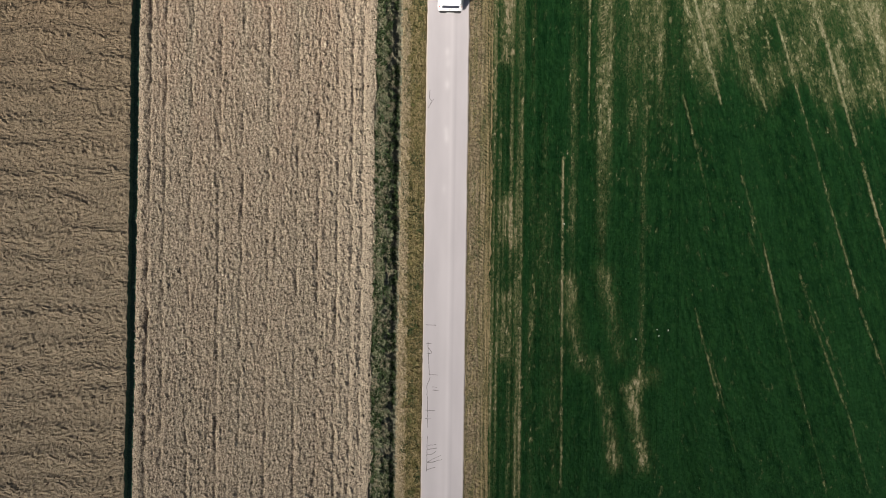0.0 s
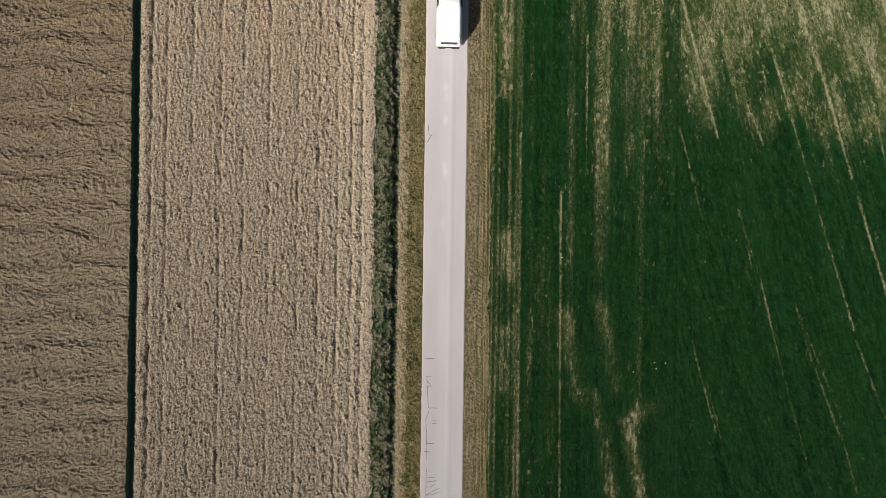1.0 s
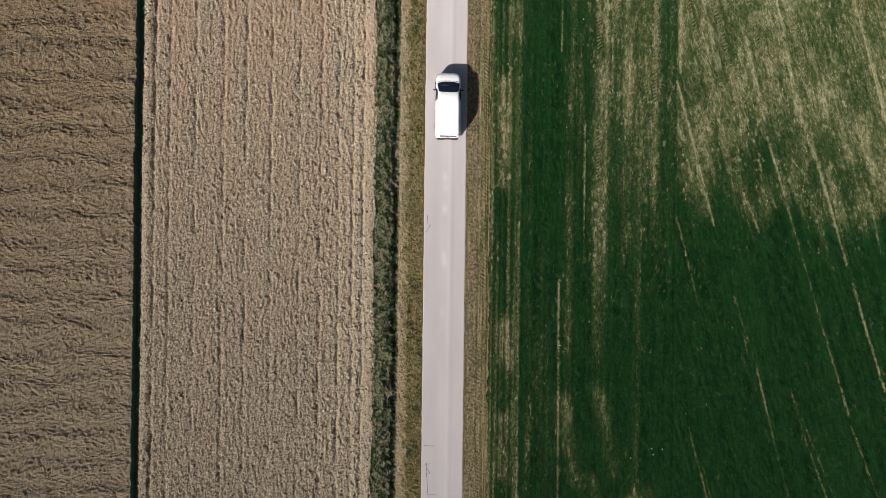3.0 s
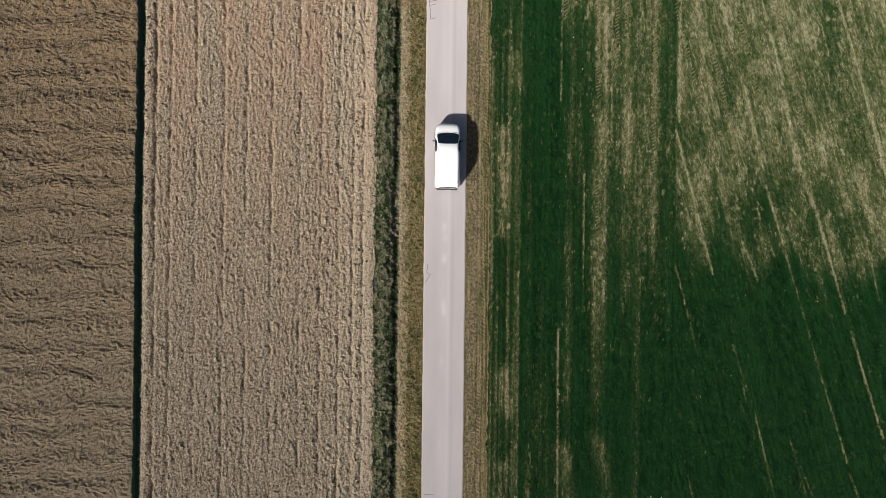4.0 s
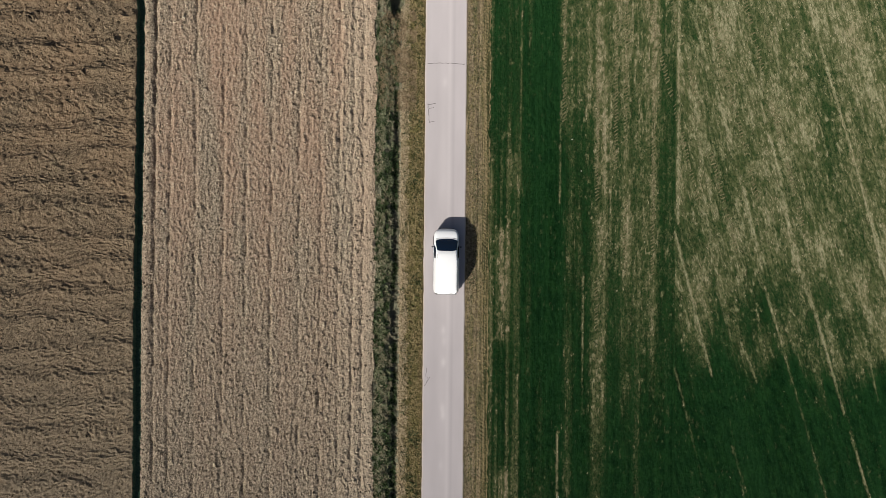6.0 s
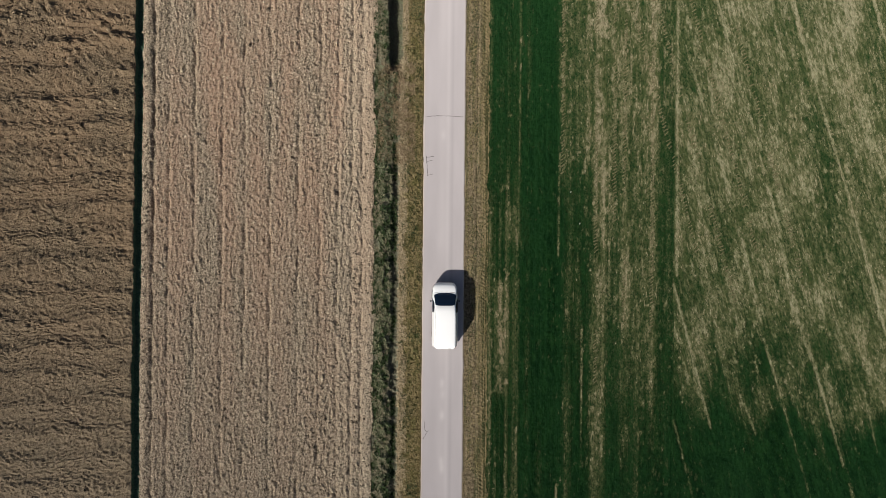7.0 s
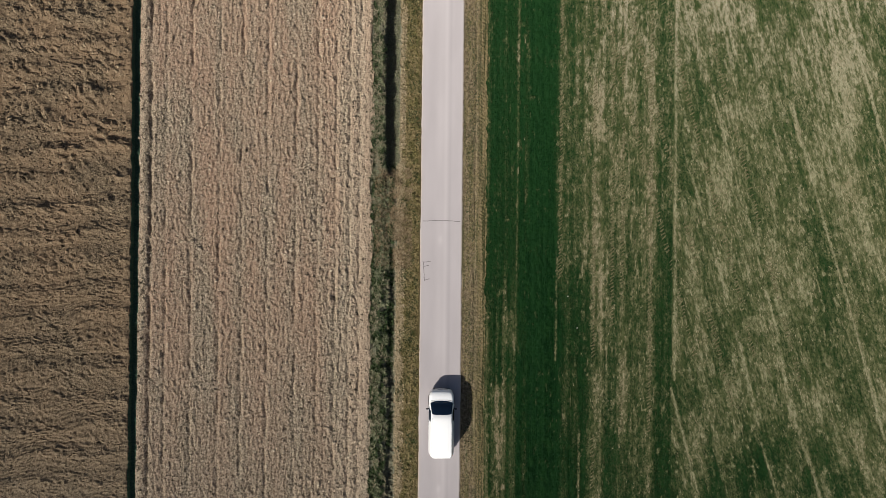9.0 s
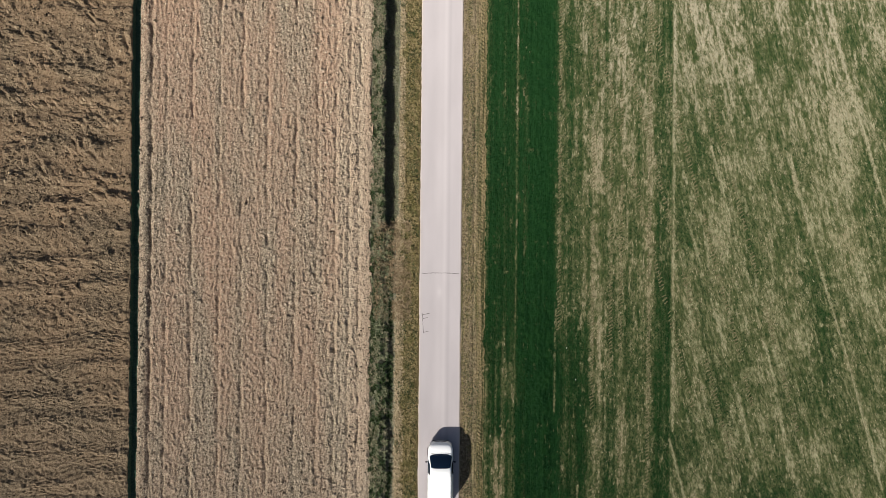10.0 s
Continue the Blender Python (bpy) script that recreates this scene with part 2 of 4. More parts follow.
def west_height(x, y):
    a = x * 0.9986 + y * 0.0523
    b = y * 0.9986 - x * 0.0523 + 0.9 * pn(x / 4, y / 3.0, 3)
    rough = 0.66 + 0.34 * step(8, 34, y)
    slabs = step(24, 44, y)
    z = 0.22 * rough * (0.3 + 0.7 * vn(a / 2.5, b / 1.5, 16)) * (bell((b / 2.1) % 1.0, 0.35, 0.2) - 0.5 * bell((b / 2.1) % 1.0, 0.8, 0.1))
    a = a + 0.16 * pn(x / 0.7, y / 0.7, 14, 0.7)
    b = b + 0.16 * pn(x / 0.6, y / 0.6, 15, 0.3)
    z = z + rough * 0.16 * pn(a / 0.9, b / 0.50, 8, 0.25) * (0.35 + vn(x / 1.5, y / 1.0, 9))
    p, q = 0.80 * a + 0.60 * b, 0.80 * b - 0.60 * a
    z = z + slabs * 0.27 * lumps(p, q / 2.0, 0.78, 12, 0.0) * step(0.35, 0.8, vn(a / 1.4, b / 0.8, 13))
    z = z + 0.11 * pn(a / 0.42, b / 0.25, 10, 0.5) * (0.5 + vn(x / 2.0, y / 1.2, 11))
    z = z + (1 - 0.45 * slabs) * (0.055 + 0.06 * vn(x / 0.8, y / 0.6, 18)) * pn(a / 0.30, b / 0.19, 17, -0.25)
    z = z + (1 - 0.4 * slabs) * (0.046 + 0.030 * vn(x / 1.6, y / 0.9, 7)) * crumbs(a, b * 1.2, 0.088, 140)
    z = np.where(z < 0, 0.60 * z, z) * (0.95 + 0.05 * step(0, 22, y)) + 0.05 * bell(x, FURROW_X - 0.5, 0.28)
    return z * near(x, y)


GROOVES = (-22.35, -21.16, -19.23, -17.08, -15.36, -13.42, -11.25, -9.60, -8.21, -7.12, -6.35)


def mid_height(x, y):
    wob = 0.08 * pn(y / 3.0, x / 2.0, 21) + 0.16 * pn(y / 0.7, x, 22)
    z = 0.0 * x
    for i, g in enumerate(GROOVES):
        cut = 0.5 + 1.3 * pn(y / 1.4 + 9 * i, x / 3.0 + 0.37 * i, 23)
        z = z - (0.05 + 0.21 * step(0.25, 0.85, cut)) * bell(x + wob, g, 0.13) + 0.012 * bell(x + wob, g + 0.3, 0.16)
    rough = 0.80 + 0.28 * step(-13, -7, x)
    p = x + 0.13 * pn(x / 0.7, y / 0.7, 28, 0.7)
    q = y + 0.20 * pn(x / 0.6, y / 0.6, 29, 0.3)
    z = z + 0.025 * rough * np.sin(2 * math.pi * p / 0.56 + 5 * vn(x / 3.0, y / 9.0, 30)) * vn(x / 1.1, y / 3.0, 36)
    z = z + rough * 0.115 * pn(p / 0.34, q / 0.66, 24, 0.10) * (0.4 + 0.9 * vn(x / 0.9, y / 2.0, 25))
    z = z + rough * 0.075 * pn(p / 0.24, q / 0.40, 26, 0.15)
    z = z + (0.05 + 0.06 * vn(x / 0.6, y / 0.9, 19)) * pn(p / 0.20, q / 0.29, 27, 0.3)
    z = z + rough * (0.046 + 0.030 * vn(x / 0.9, y / 1.6, 37)) * crumbs(p * 1.2, q, 0.085, 150)
    z = z + 0.085 * pn(p / 0.19, q / 0.55, 39, 0.05)
    z = np.where(z < 0, 0.56 * z, z)
    z = z - 0.13 * bell(x + wob, -22.3, 0.16) * step(0.25, 0.6, vn(y / 1.3, 0 * y, 38))
    calm = 1 - 0.75 * bell(x, -23.0, 0.35) - 0.5 * bell(x, -5.8, 0.3)
    z = z * calm + 0.10 * bell(x, -22.95, 0.3) + 0.06 * bell(x, -5.75, 0.3)
    return z * near(x, y)


DITCH_EAST, VERGE_WEST = -3.45, -1.62


def ditch_height(x, y):
    """A weedy bank, a trench beside it, and a filled crossing."""
    crossing = step(32.5, 35.0, y) * (1 - step(39.3, 40.3, y))
    deep = (1 - crossing) * (0.62 + 0.38 * step(39, 41, y))
    side = 0.16 * (vn(y / 1.3, 0 * y, 31) - 0.5) + 0.12 * (vn(y / 0.4, 0 * y, 32) - 0.5)
    bank = 0.26 * bell(x + side, -4.80, 0.33)
    north = step(39, 41, y)
    trench = step(-4.22 - 0.30 * north, -4.02 - 0.34 * north, x + side) * (1 - step(-3.58 + 0.26 * north, -3.38 + 0.14 * north, x + side * 0.5))
    z = bank - (0.56 + 0.14 * north) * deep * trench - 0.16 * step(-5.45, -5.2, x) * (1 - step(-5.1, -4.9, x))
    z = z + (0.16 * lumps(x, y, 0.55, 33) + 0.14 * pn(x / 0.22, y / 0.22, 34) - 0.05) * (1 - 0.8 * trench * step(39, 41, y))
    return z * near(x, y)


def verge_height(x, y):
    z = 0.10 * lumps(x, y, 0.45, 41) - 0.04 + 0.10 * pn(x / 0.2, y / 0.2, 42)
    z = z * (1 - step(-1.85, -1.62, x)) + 0.02 * step(-1.9, -1.62, x)
    return z * near(x, y)


def east_verge_height(x, y):
    z = 0.03 * lumps(x, y, 0.40, 51) - 0.02 + 0.05 * pn(x / 0.16, y / 0.2, 52)
    z = z - 0.05 * bell(x, 2.62, 0.10) - 0.03 * bell(x, 3.4, 0.08)
    track = 2.72 + 0.42 * step(-2, 14, y)
    lug = np.sin(2 * math.pi * (y + 0.7 * (x - track)) / 0.30)
    z = z + 0.028 * lug * bell(x, track, 0.17) * (0.35 + vn(y / 2.0, 0 * y, 53))
    z = z * step(1.62, 1.85, x) + 0.02 * (1 - step(1.62, 1.9, x))
    return z * near(x, y)


SLANT_X = 18.25


def slant(x):
    return 0.245 + 0.0032 * (x - SLANT_X)


def rows_across(x, y):
    """The coordinate across the drill rows: along the road near it, slanting farther out."""
    return np.where(x < SLANT_X, x, x + (y - 20.0) * slant(x))


def crop_height(x, y):
    u = rows_across(x, y)
    z = 0.006 * np.sin(2 * math.pi * u / 0.45) + 0.05 * lumps(x, y / 1.5, 0.5, 61)
    z = z + 0.045 * (vn(x / 0.15, y / 0.2, 62) - 0.5) - 0.05 * bell(x, SLANT_X - 0.15, 0.12)
    return z * near(x, y)


# thin-sown lines in the crop: start and end in metres
BRIGHT_LINES = [
    (8.95, 7.5, 9.08, -17.5),
    (18.16, 23.35, 21.19, 12.07), (30.0, 3.94, 32.2, -2.95), (29.07, 18.45, 31.88, 9.1), (32.35, 7.54, 35.06, -0.92),
    (32.88, 28.0, 34.9, 21.48), (24.67, 1.01, 25.99, -4.31), (27.7, 45.7, 29.81, 38.11), (29.81, 38.11, 32.86, 28.28),
    (32.86, 28.28, 35.35, 19.31), (30.57, 57.84, 33.49, 48.43), (33.49, 48.43, 35.52, 41.69), (25.66, 31.12, 26.55, 28.0),
]
FAINT_LINES = [
    (18.26, 12.56, 20.73, 2.97), (9.05, 33.5, 9.0, 25.5), (5.75, 12.0, 5.85, -18.0), (23.56, 14.55, 24.81, 11.55), (25.42, 19.05, 26.9, 14.2), (26.9, 14.2, 30.0, 3.94), (32.34, -3.71, 34.76, -9.85),
    (22.82, 6.54, 24.67, 1.01), (25.99, -4.31, 27.57, -10.07), (27.5, -0.97, 28.8, -5.19), (28.8, -5.19, 31.12, -11.18),
    (19.32, -3.9, 21.27, -10.96), (21.33, 46.46, 22.96, 40.69), (19.01, 42.18, 20.49, 37.3),
    (23.98, 37.35, 25.14, 33.93), (26.55, 28.0, 27.74, 21.07), (18.36, 56.0, 18.41, 24.0), (21.78, 55.4, 23.19, 49.16),
    (33.88, 47.4, 34.83, 43.37), (31.2, -11.0, 33.2, -18.0), (27.6, -10.0, 29.8, -18.0),
]
THIN_LINES = [
    (33.6, 38.6, 35.4, 31.9), (18.6, 47.2, 20.4, 38.8), (25.7, 52.3, 26.7, 48.3), (26.7, 48.3, 28.4, 42.5), (21.4, 34.5, 22.8, 29.9),
    (24.8, 34.0, 25.8, 31.0), (27.7, 22.0, 30.1, 14.7), (19.9, 31.1, 21.6, 23.1), (22.6, 8.8, 24.0, 1.7), (30.4, 15.5, 31.7, 10.6),
    (31.7, 10.6, 33.6, 3.5), (27.6, -1.3, 31.5, -10.4), (20.5, -7.0, 22.6, -14.8), (19.8, 15.9, 21.3, 11.9), (23.1, 40.2, 24.5, 35.2),
    (29.2, 51.5, 30.6, 46.5), (23.6, 27.0, 25.2, 20.5), (33.4, 15.5, 34.8, 9.5), (10.9, 20.0, 10.9, 9.0), (13.0, 34.0, 13.05, 22.0),
]
# bare blots: start and end
BLOTS = [
    (9.3, -1.9, 10.5, -8.2), (12.15, -1.2, 13.4, -7.6), (11.55, -7.9, 12.6, -11.5), (12.6, -11.5, 13.2, -15.9), (14.1, -10.1, 16.0, -9.0),
    (14.4, -10.4, 15.5, -16.0), (4.66, 22.9, 4.58, 15.2), (4.7, 4.14, 4.88, 1.1), (4.74, -3.3, 4.57, -7.46), (5.43, 28.7, 5.42, 26.9),
]


def line_mask(x, y, lines, width):
    best = np.zeros_like(x)
    for i, (x0, y0, x1, y1) in enumerate(lines):
        dx, dy = x1 - x0, y1 - y0
        along = np.clip(((x - x0) * dx + (y - y0) * dy) / (dx * dx + dy * dy), 0, 1)
        gap = np.hypot(x - x0 - along * dx, y - y0 - along * dy)
        best = np.maximum(best, np.exp(-(gap / width) ** 2) * (0.8 + 0.2 * np.cos(3 * along + i)))
    return best


# lanes along the road where the crop is thin: centre, half width, from y, over which length it fades in, strength
LANES = [
    (3.62, 0.20, -40, 5, 0.50), (4.05, 0.10, -40, 5, 0.20), (4.42, 0.10, -40, 5, 0.12), (5.02, 0.16, -40, 5, 0.26), (5.55, 0.18, -40, 5, 0.36),
    (5.86, 0.08, -40, 5, 0.26), (6.6, 0.30, -40, 9, 0.16), (7.55, 0.25, -12, 16, 0.13), (9.35, 0.36, 26, 14, 0.30), (9.75, 0.35, -10, 10, 0.20),
    (10.55, 0.25, 12, 12, 0.20), (12.1, 0.55, -4, 12, 0.40), (12.55, 0.20, 2, 8, 0.24), (14.25, 0.42, 2, 22, 0.42), (15.15, 0.30, -16, 10, 0.18),
    (15.75, 0.25, 8, 12, 0.22), (16.45, 0.34, 6, 20, 0.38), (11.2, 0.20, 24, 12, 0.22), (13.3, 0.22, 22, 12, 0.20),
]


def thin_share(x, y):
    """How thin the crop stands, 0 to 1, over metres."""
    u = rows_across(x, y)
    ragged = 6.0 * pn(x / 2.6, y / 4.0, 71) + 4.0 * (vn(u / 0.5, y / 3.5, 72) - 0.5)
    inner = step(3, 23, y + 0.7 * ragged) * step(8.6 - 0.6 * step(26, 40, y), 13.4 - 1.0 * step(26, 40, y), x + 0.8 * (vn(x / 0.3, y / 6.0, 60) - 0.5)) * (0.18 + 0.14 * step(24, 50, y))
    inner = inner * (1 - 0.28 * step(16.6, 17.4, x) * (1 - 0.4 * step(36, 54, y)))
    outer = step(9.5, 21.0, y + ragged + 0.25 * np.clip(x - 26, 0, 12))
    outer = outer * (0.38 + 0.08 * step(21, 34, x) + 0.06 * step(30, 50, y) + 0.19 * step(44, 57, y))
    outer = outer * (0.55 + 0.78 * vn(x / 2.6 + 0.3 * y / 4.5, y / 4.5, 54))
    # the crop recovers east of the long pale line in the north
    outer = outer * (1 - 0.38 * step(0.2, 1.6, x - 30.4 - 0.31 * (57.84 - y)) * step(36, 42, y))
    thin = np.where(x < SLANT_X, inner, outer)
    for i, (c, w, y0, fade, strength) in enumerate(LANES):
        wander = 0.12 * (vn(y / 9.0, 0 * y + i, 58) - 0.5)
        fade_out = (1 - 0.75 * step(29, 34, y)) if c < 5.6 else 1.0
        thin = thin + fade_out * (0.8 if c < 6.3 else 0.92) * strength * step(y0, y0 + fade, y + 3 * pn(y / 5.0, 0 * y + i, 57)) * bell(x + wander, c, w) * (0.35 + 0.95 * vn(y / 4.5, 0 * y + 3 * i, 76))
    thin = thin + 0.07 * (1 - step(5.9, 6.4, x))
    thin = thin * (0.82 + 0.36 * vn(u / 1.6, y / 4.5, 63)) * (0.75 + 0.50 * vn(u / 0.30, y / 8.0, 56))
    thin = thin * (1 - 0.85 * step(4, 18, y) * bell(x, 8.0 - 0.5 * step(10, 30, y), 0.65))
    thin = thin + 0.15 * bell(x, 7.6, 1.5) * (1 - step(2, 14, y)) * vn(u / 0.45, y / 9.0, 53)
    return np.clip(thin + 0.05 * vn(u / 0.5, y / 10.0, 66) * step(6.5, 9.5, x), 0, 1)


def dull_share(x, y):
    """How far the green has turned olive."""
    blots = 0.45 * line_mask(x, y, BLOTS, 0.8)
    return np.clip(1.7 * thin_share(x, y) + blots - 0.09, 0, 1)


def bare_share(x, y):
    """How much of the ground the crop leaves bare, 0 to 1."""
    u = rows_across(x, y)
    thin = thin_share(x, y)
    patch = 0.45 * vn(x / 1.3, y / 2.2, 74) + 0.55 * vn(x / 0.45, y / 0.8, 75)
    broken = 0.1 + 0.6 * vn(x / 0.3, y / 1.3, 78) + 0.75 * vn(x / 0.2, y / 0.45, 59)
    thin = thin + np.where(x < 7, 0.55, 0.50) * line_mask(x, y, BLOTS, 0.50) * (0.15 + 1.2 * patch) * (0.35 + 1.2 * vn(x / 0.16, y / 0.9, 64))
    fleck = 0.30 * vn(u / 0.14, y / 0.45, 73) + 0.26 * vn(u / 0.24, y / 0.42, 70) + 0.22 * vn(u / 0.15, y / 2.6, 55) + 0.22 * vn(x / 0.9, y / 1.5, 65)
    share = thin * np.clip(1 + 3.0 * (fleck - 0.5), 0.15, 2.2)
    share = np.where(x < 6.3, (0.55 * thin + 0.45 * share) * (0.25 + 1.5 * vn(x / 0.10, y / 12.0, 77)), share)
    lush = (0.62 + 0.38 * step(6, 18, y)) * (0.75 + 0.5 * vn(x / 1.1, y / 2.4, 52))
    share = share + 1.2 * lush * line_mask(x, y, BRIGHT_LINES, 0.085) * (0.22 + 0.85 * broken)
    share = share + 0.80 * lush * line_mask(x, y, FAINT_LINES, 0.09) * broken
    share = share + 0.52 * lush * line_mask(x, y, THIN_LINES, 0.085) * broken
    stray = step(0.72, 0.92, vn(u / 0.16, y / 0.4, 79)) * vn(x / 1.0, y / 2.0, 69)
    return np.clip(share + 0.64 * stray * (0.55 + 0.45 * step(0.04, 0.25, thin)), 0, 1)


def axis(lo, hi, pitch, far_lo=None, far_hi=None):
    """Even steps from lo to hi, then ever longer ones out to the far ends."""
    core = np.linspace(lo, hi, int(round((hi - lo) / pitch)) + 1)
    out = [core]
    grow = np.cumsum(np.geomspace(0.6, 120, 26))
    grow = grow / grow[-1]
    if far_lo is not None:
        out.insert(0, (lo + (far_lo - lo) * grow)[::-1])
    if far_hi is not None:
        out.append(hi + (far_hi - hi) * grow)
    return np.concatenate(out)


def raw_mesh(name, verts, faces, material, smooth=False):
    me = bpy.data.meshes.new(name)
    n, k = faces.shape
    me.vertices.add(len(verts))
    me.vertices.foreach_set("co", np.ascontiguousarray(verts, dtype=np.float32).ravel())
    me.loops.add(n * k)
    me.loops.foreach_set("vertex_index", np.ascontiguousarray(faces, dtype=np.int32).ravel())
    me.polygons.add(n)
    me.polygons.foreach_set("loop_start", np.arange(0, n * k, k, dtype=np.int32))
    me.polygons.foreach_set("use_smooth", np.full(n, smooth))
    me.update(calc_edges=True)
    me.materials.append(material)
    return me


def sheet(name, xs, ys, height, material, label, category, edges=None, masks=None, smooth=False):
    """A strip of ground; its long sides turn down, so that strips butt without gaps."""
    gx, gy = np.meshgrid(np.concatenate([xs[:1], xs, xs[-1:]]), ys)
    if edges:
        gx = edges(gx, gy)
    gz = height(gx, gy)
    gz[:, 0] -= 1.4
    gz[:, -1] -= 1.4
    rows, cols = gx.shape
    idx = np.arange(rows * cols).reshape(rows, cols)
    quads = np.stack([idx[:-1, :-1], idx[:-1, 1:], idx[1:, 1:], idx[1:, :-1]], -1).reshape(-1, 4)
    me = raw_mesh(name, np.stack([gx, gy, gz], -1).reshape(-1, 3), quads, material, smooth)
    for key, rule in (masks or {}).items():
        layer = me.attributes.new(key, "FLOAT", "POINT")
        layer.data.foreach_set("value", rule(gx, gy).astype(np.float32).ravel())
    return tagged(new(name, me), label, category, kind="structure")


def tufts(name, x, y, z, blades, length, width, lift, material, label, category, along=0.0):
    """Many small leaning blades in one mesh."""
    n = len(x) * blades
    px, py, pz = (np.repeat(v, blades) for v in (x, y, z))
    a = RNG.uniform(0, 2 * math.pi, n)
    if along:
        a = np.where(a < math.pi, 0.5, 1.5) * math.pi + RNG.normal(0, along, n) + np.where(px > SLANT_X, 0.26, 0.0)
    size = RNG.uniform(0.55, 1.35, n) * np.repeat(RNG.uniform(0.7, 1.3, len(x)), blades) * length
    tilt = np.radians(RNG.normal(lift, 14, n)).clip(0.15, 1.5)
    ca, sa = np.cos(a), np.sin(a)
    off = RNG.uniform(0, 0.22, n) * length
    bx, by = px + ca * off, py + sa * off
    wide = width * RNG.uniform(0.6, 1.3, n)
    base1 = np.stack([bx - sa * wide / 2, by + ca * wide / 2, pz], -1)
    base2 = np.stack([bx + sa * wide / 2, by - ca * wide / 2, pz], -1)
    tip = np.stack([bx + ca * size * np.cos(tilt), by + sa * size * np.cos(tilt), pz + size * np.sin(tilt)], -1)
    verts = np.stack([base1, base2, tip], 1).reshape(-1, 3)
    ob = new(name, raw_mesh(name, verts, np.arange(3 * n).reshape(-1, 3), material))
    return tagged(ob, label, category, kind="stuff")


LUMP = np.array([(math.cos(1.2566 * k), math.sin(1.2566 * k), -0.45) for k in range(5)] + [(0, 0, 0.9)], float)
LUMP_FACES = np.array([(k, (k + 1) % 5, 5) for k in range(5)])


def clods(name, x, y, z, size, material, label):
    """Broken lumps of earth in one mesh."""
    n = len(x)
    v = LUMP[None] * RNG.uniform(0.6, 1.4, (n, 6, 1)) + RNG.normal(0, 0.18, (n, 6, 3))
    v = v * (size[:, None, None] * np.array([1.05, 1.05, 0.72]))
    a = RNG.uniform(0, 2 * math.pi, n)
    ca, sa = np.cos(a)[:, None], np.sin(a)[:, None]
    v = np.stack([v[..., 0] * ca - v[..., 1] * sa, v[..., 0] * sa + v[..., 1] * ca, v[..., 2]], -1)
    v = v + np.stack([x, y, z], -1)[:, None]
    faces = (LUMP_FACES[None] + 6 * np.arange(n)[:, None, None]).reshape(-1, 3)
    return tagged(new(name, raw_mesh(name, v.reshape(-1, 3), faces, material)), label, "soil clods", kind="stuff")


def part(name, bm, material, parent, label="", smooth=False):
    """Links a bmesh as one mesh object under a thing or a part."""
    me = bpy.data.meshes.new(name)
    bmesh.ops.recalc_face_normals(bm, faces=bm.faces)
    bm.to_mesh(me)
    bm.free()
    me.polygons.foreach_set("use_smooth", np.full(len(me.polygons), smooth))
    me.materials.append(material)
    ob = new(name, me)
    ob.parent = parent
    return tagged(ob, label)


# ---- ground ----
YS = axis(FINE_Y0, FINE_Y1, 0.085, -FAR, FAR)
YS_SOIL = axis(FINE_Y0, FINE_Y1, 0.072, -FAR, FAR)
YS_EAST = axis(FINE_Y0, FINE_Y1, 0.185, -FAR, FAR)


def west_edge(gx, gy):
    """The field's last column follows the furrow's lip."""
    k = step(-25.0, -23.80, gx)
    return gx + k * (furrow_line(gy) - FURROW_X)


def mid_edge(gx, gy):
    k = 1 - step(-23.72, -22.6, gx)
    ragged = step(-6.2, -5.45, gx) * (0.22 * (vn(gy / 0.8, 0 * gy, 81) - 0.5) + 0.25 * (vn(gy / 3.0, 0 * gy, 82) - 0.5))
    return gx + k * (furrow_line(gy) - FURROW_X) + ragged


def mid_surface(x, y):
    """Tilled ground that falls into the furrow along its western edge."""
    rise = step(0.06, 0.95, x - furrow_line(y))
    return -0.42 * (1 - rise) + rise * mid_height(x, y)


def furrow_height(x, y):
    floor = -0.47 + 0.08 * lumps(x, y, 0.3, 83) * near(x, y)
    return np.where(x - furrow_line(y) < -0.20, -0.005, floor)


sheet("field_west", axis(-FINE_X, -23.80, 0.072, -FAR), YS_SOIL, west_height, SOIL_WEST,
      "brown ploughed field with coarse clods and crosswise ridges", "ploughed field", edges=west_edge)
sheet("furrow", np.concatenate([[-23.785, -23.775], axis(-23.74, -23.26, 0.06)]), YS, furrow_height, SOIL_FURROW,
      "deep dark furrow with greenish earth", "furrow", edges=lambda gx, gy: gx + furrow_line(gy) - FURROW_X)
sheet("field_middle", axis(-23.34, -5.45, 0.070), YS_SOIL, mid_surface, SOIL_MID,
      "pale tilled field with long shallow grooves", "tilled field", edges=mid_edge)
def ditch_edge(gx, gy):
    """The trench is wider north of the crossing."""
    wide = 0.18 + 0.14 * (vn(gy / 0.6, 0 * gy, 46) - 0.5) + 0.10 * (vn(gy / 2.1, 0 * gy, 47) - 0.5)
    return gx + wide * step(39.5, 41, gy) * (1 - step(FINE_Y1 - 2, FINE_Y1, gy)) * bell(gx, DITCH_EAST, 0.22)


sheet("ditch", axis(-5.7, DITCH_EAST, 0.07), YS, lambda x, y: ditch_height(x, y) - 0.25 * (1 - step(-5.7, -5.3, x)), SOIL_DITCH,
      "overgrown roadside ditch with dark earth and weeds", "ditch", edges=ditch_edge)
def crop_edge(gx, gy):
    """The verge and the crop meet in a ragged line."""
    return gx + bell(gx, 3.5, 0.5) * (0.30 * pn(gy / 2.5, 0 * gy, 84) + 0.22 * pn(gy / 0.6, 0 * gy, 85)) * near(gx, gy)


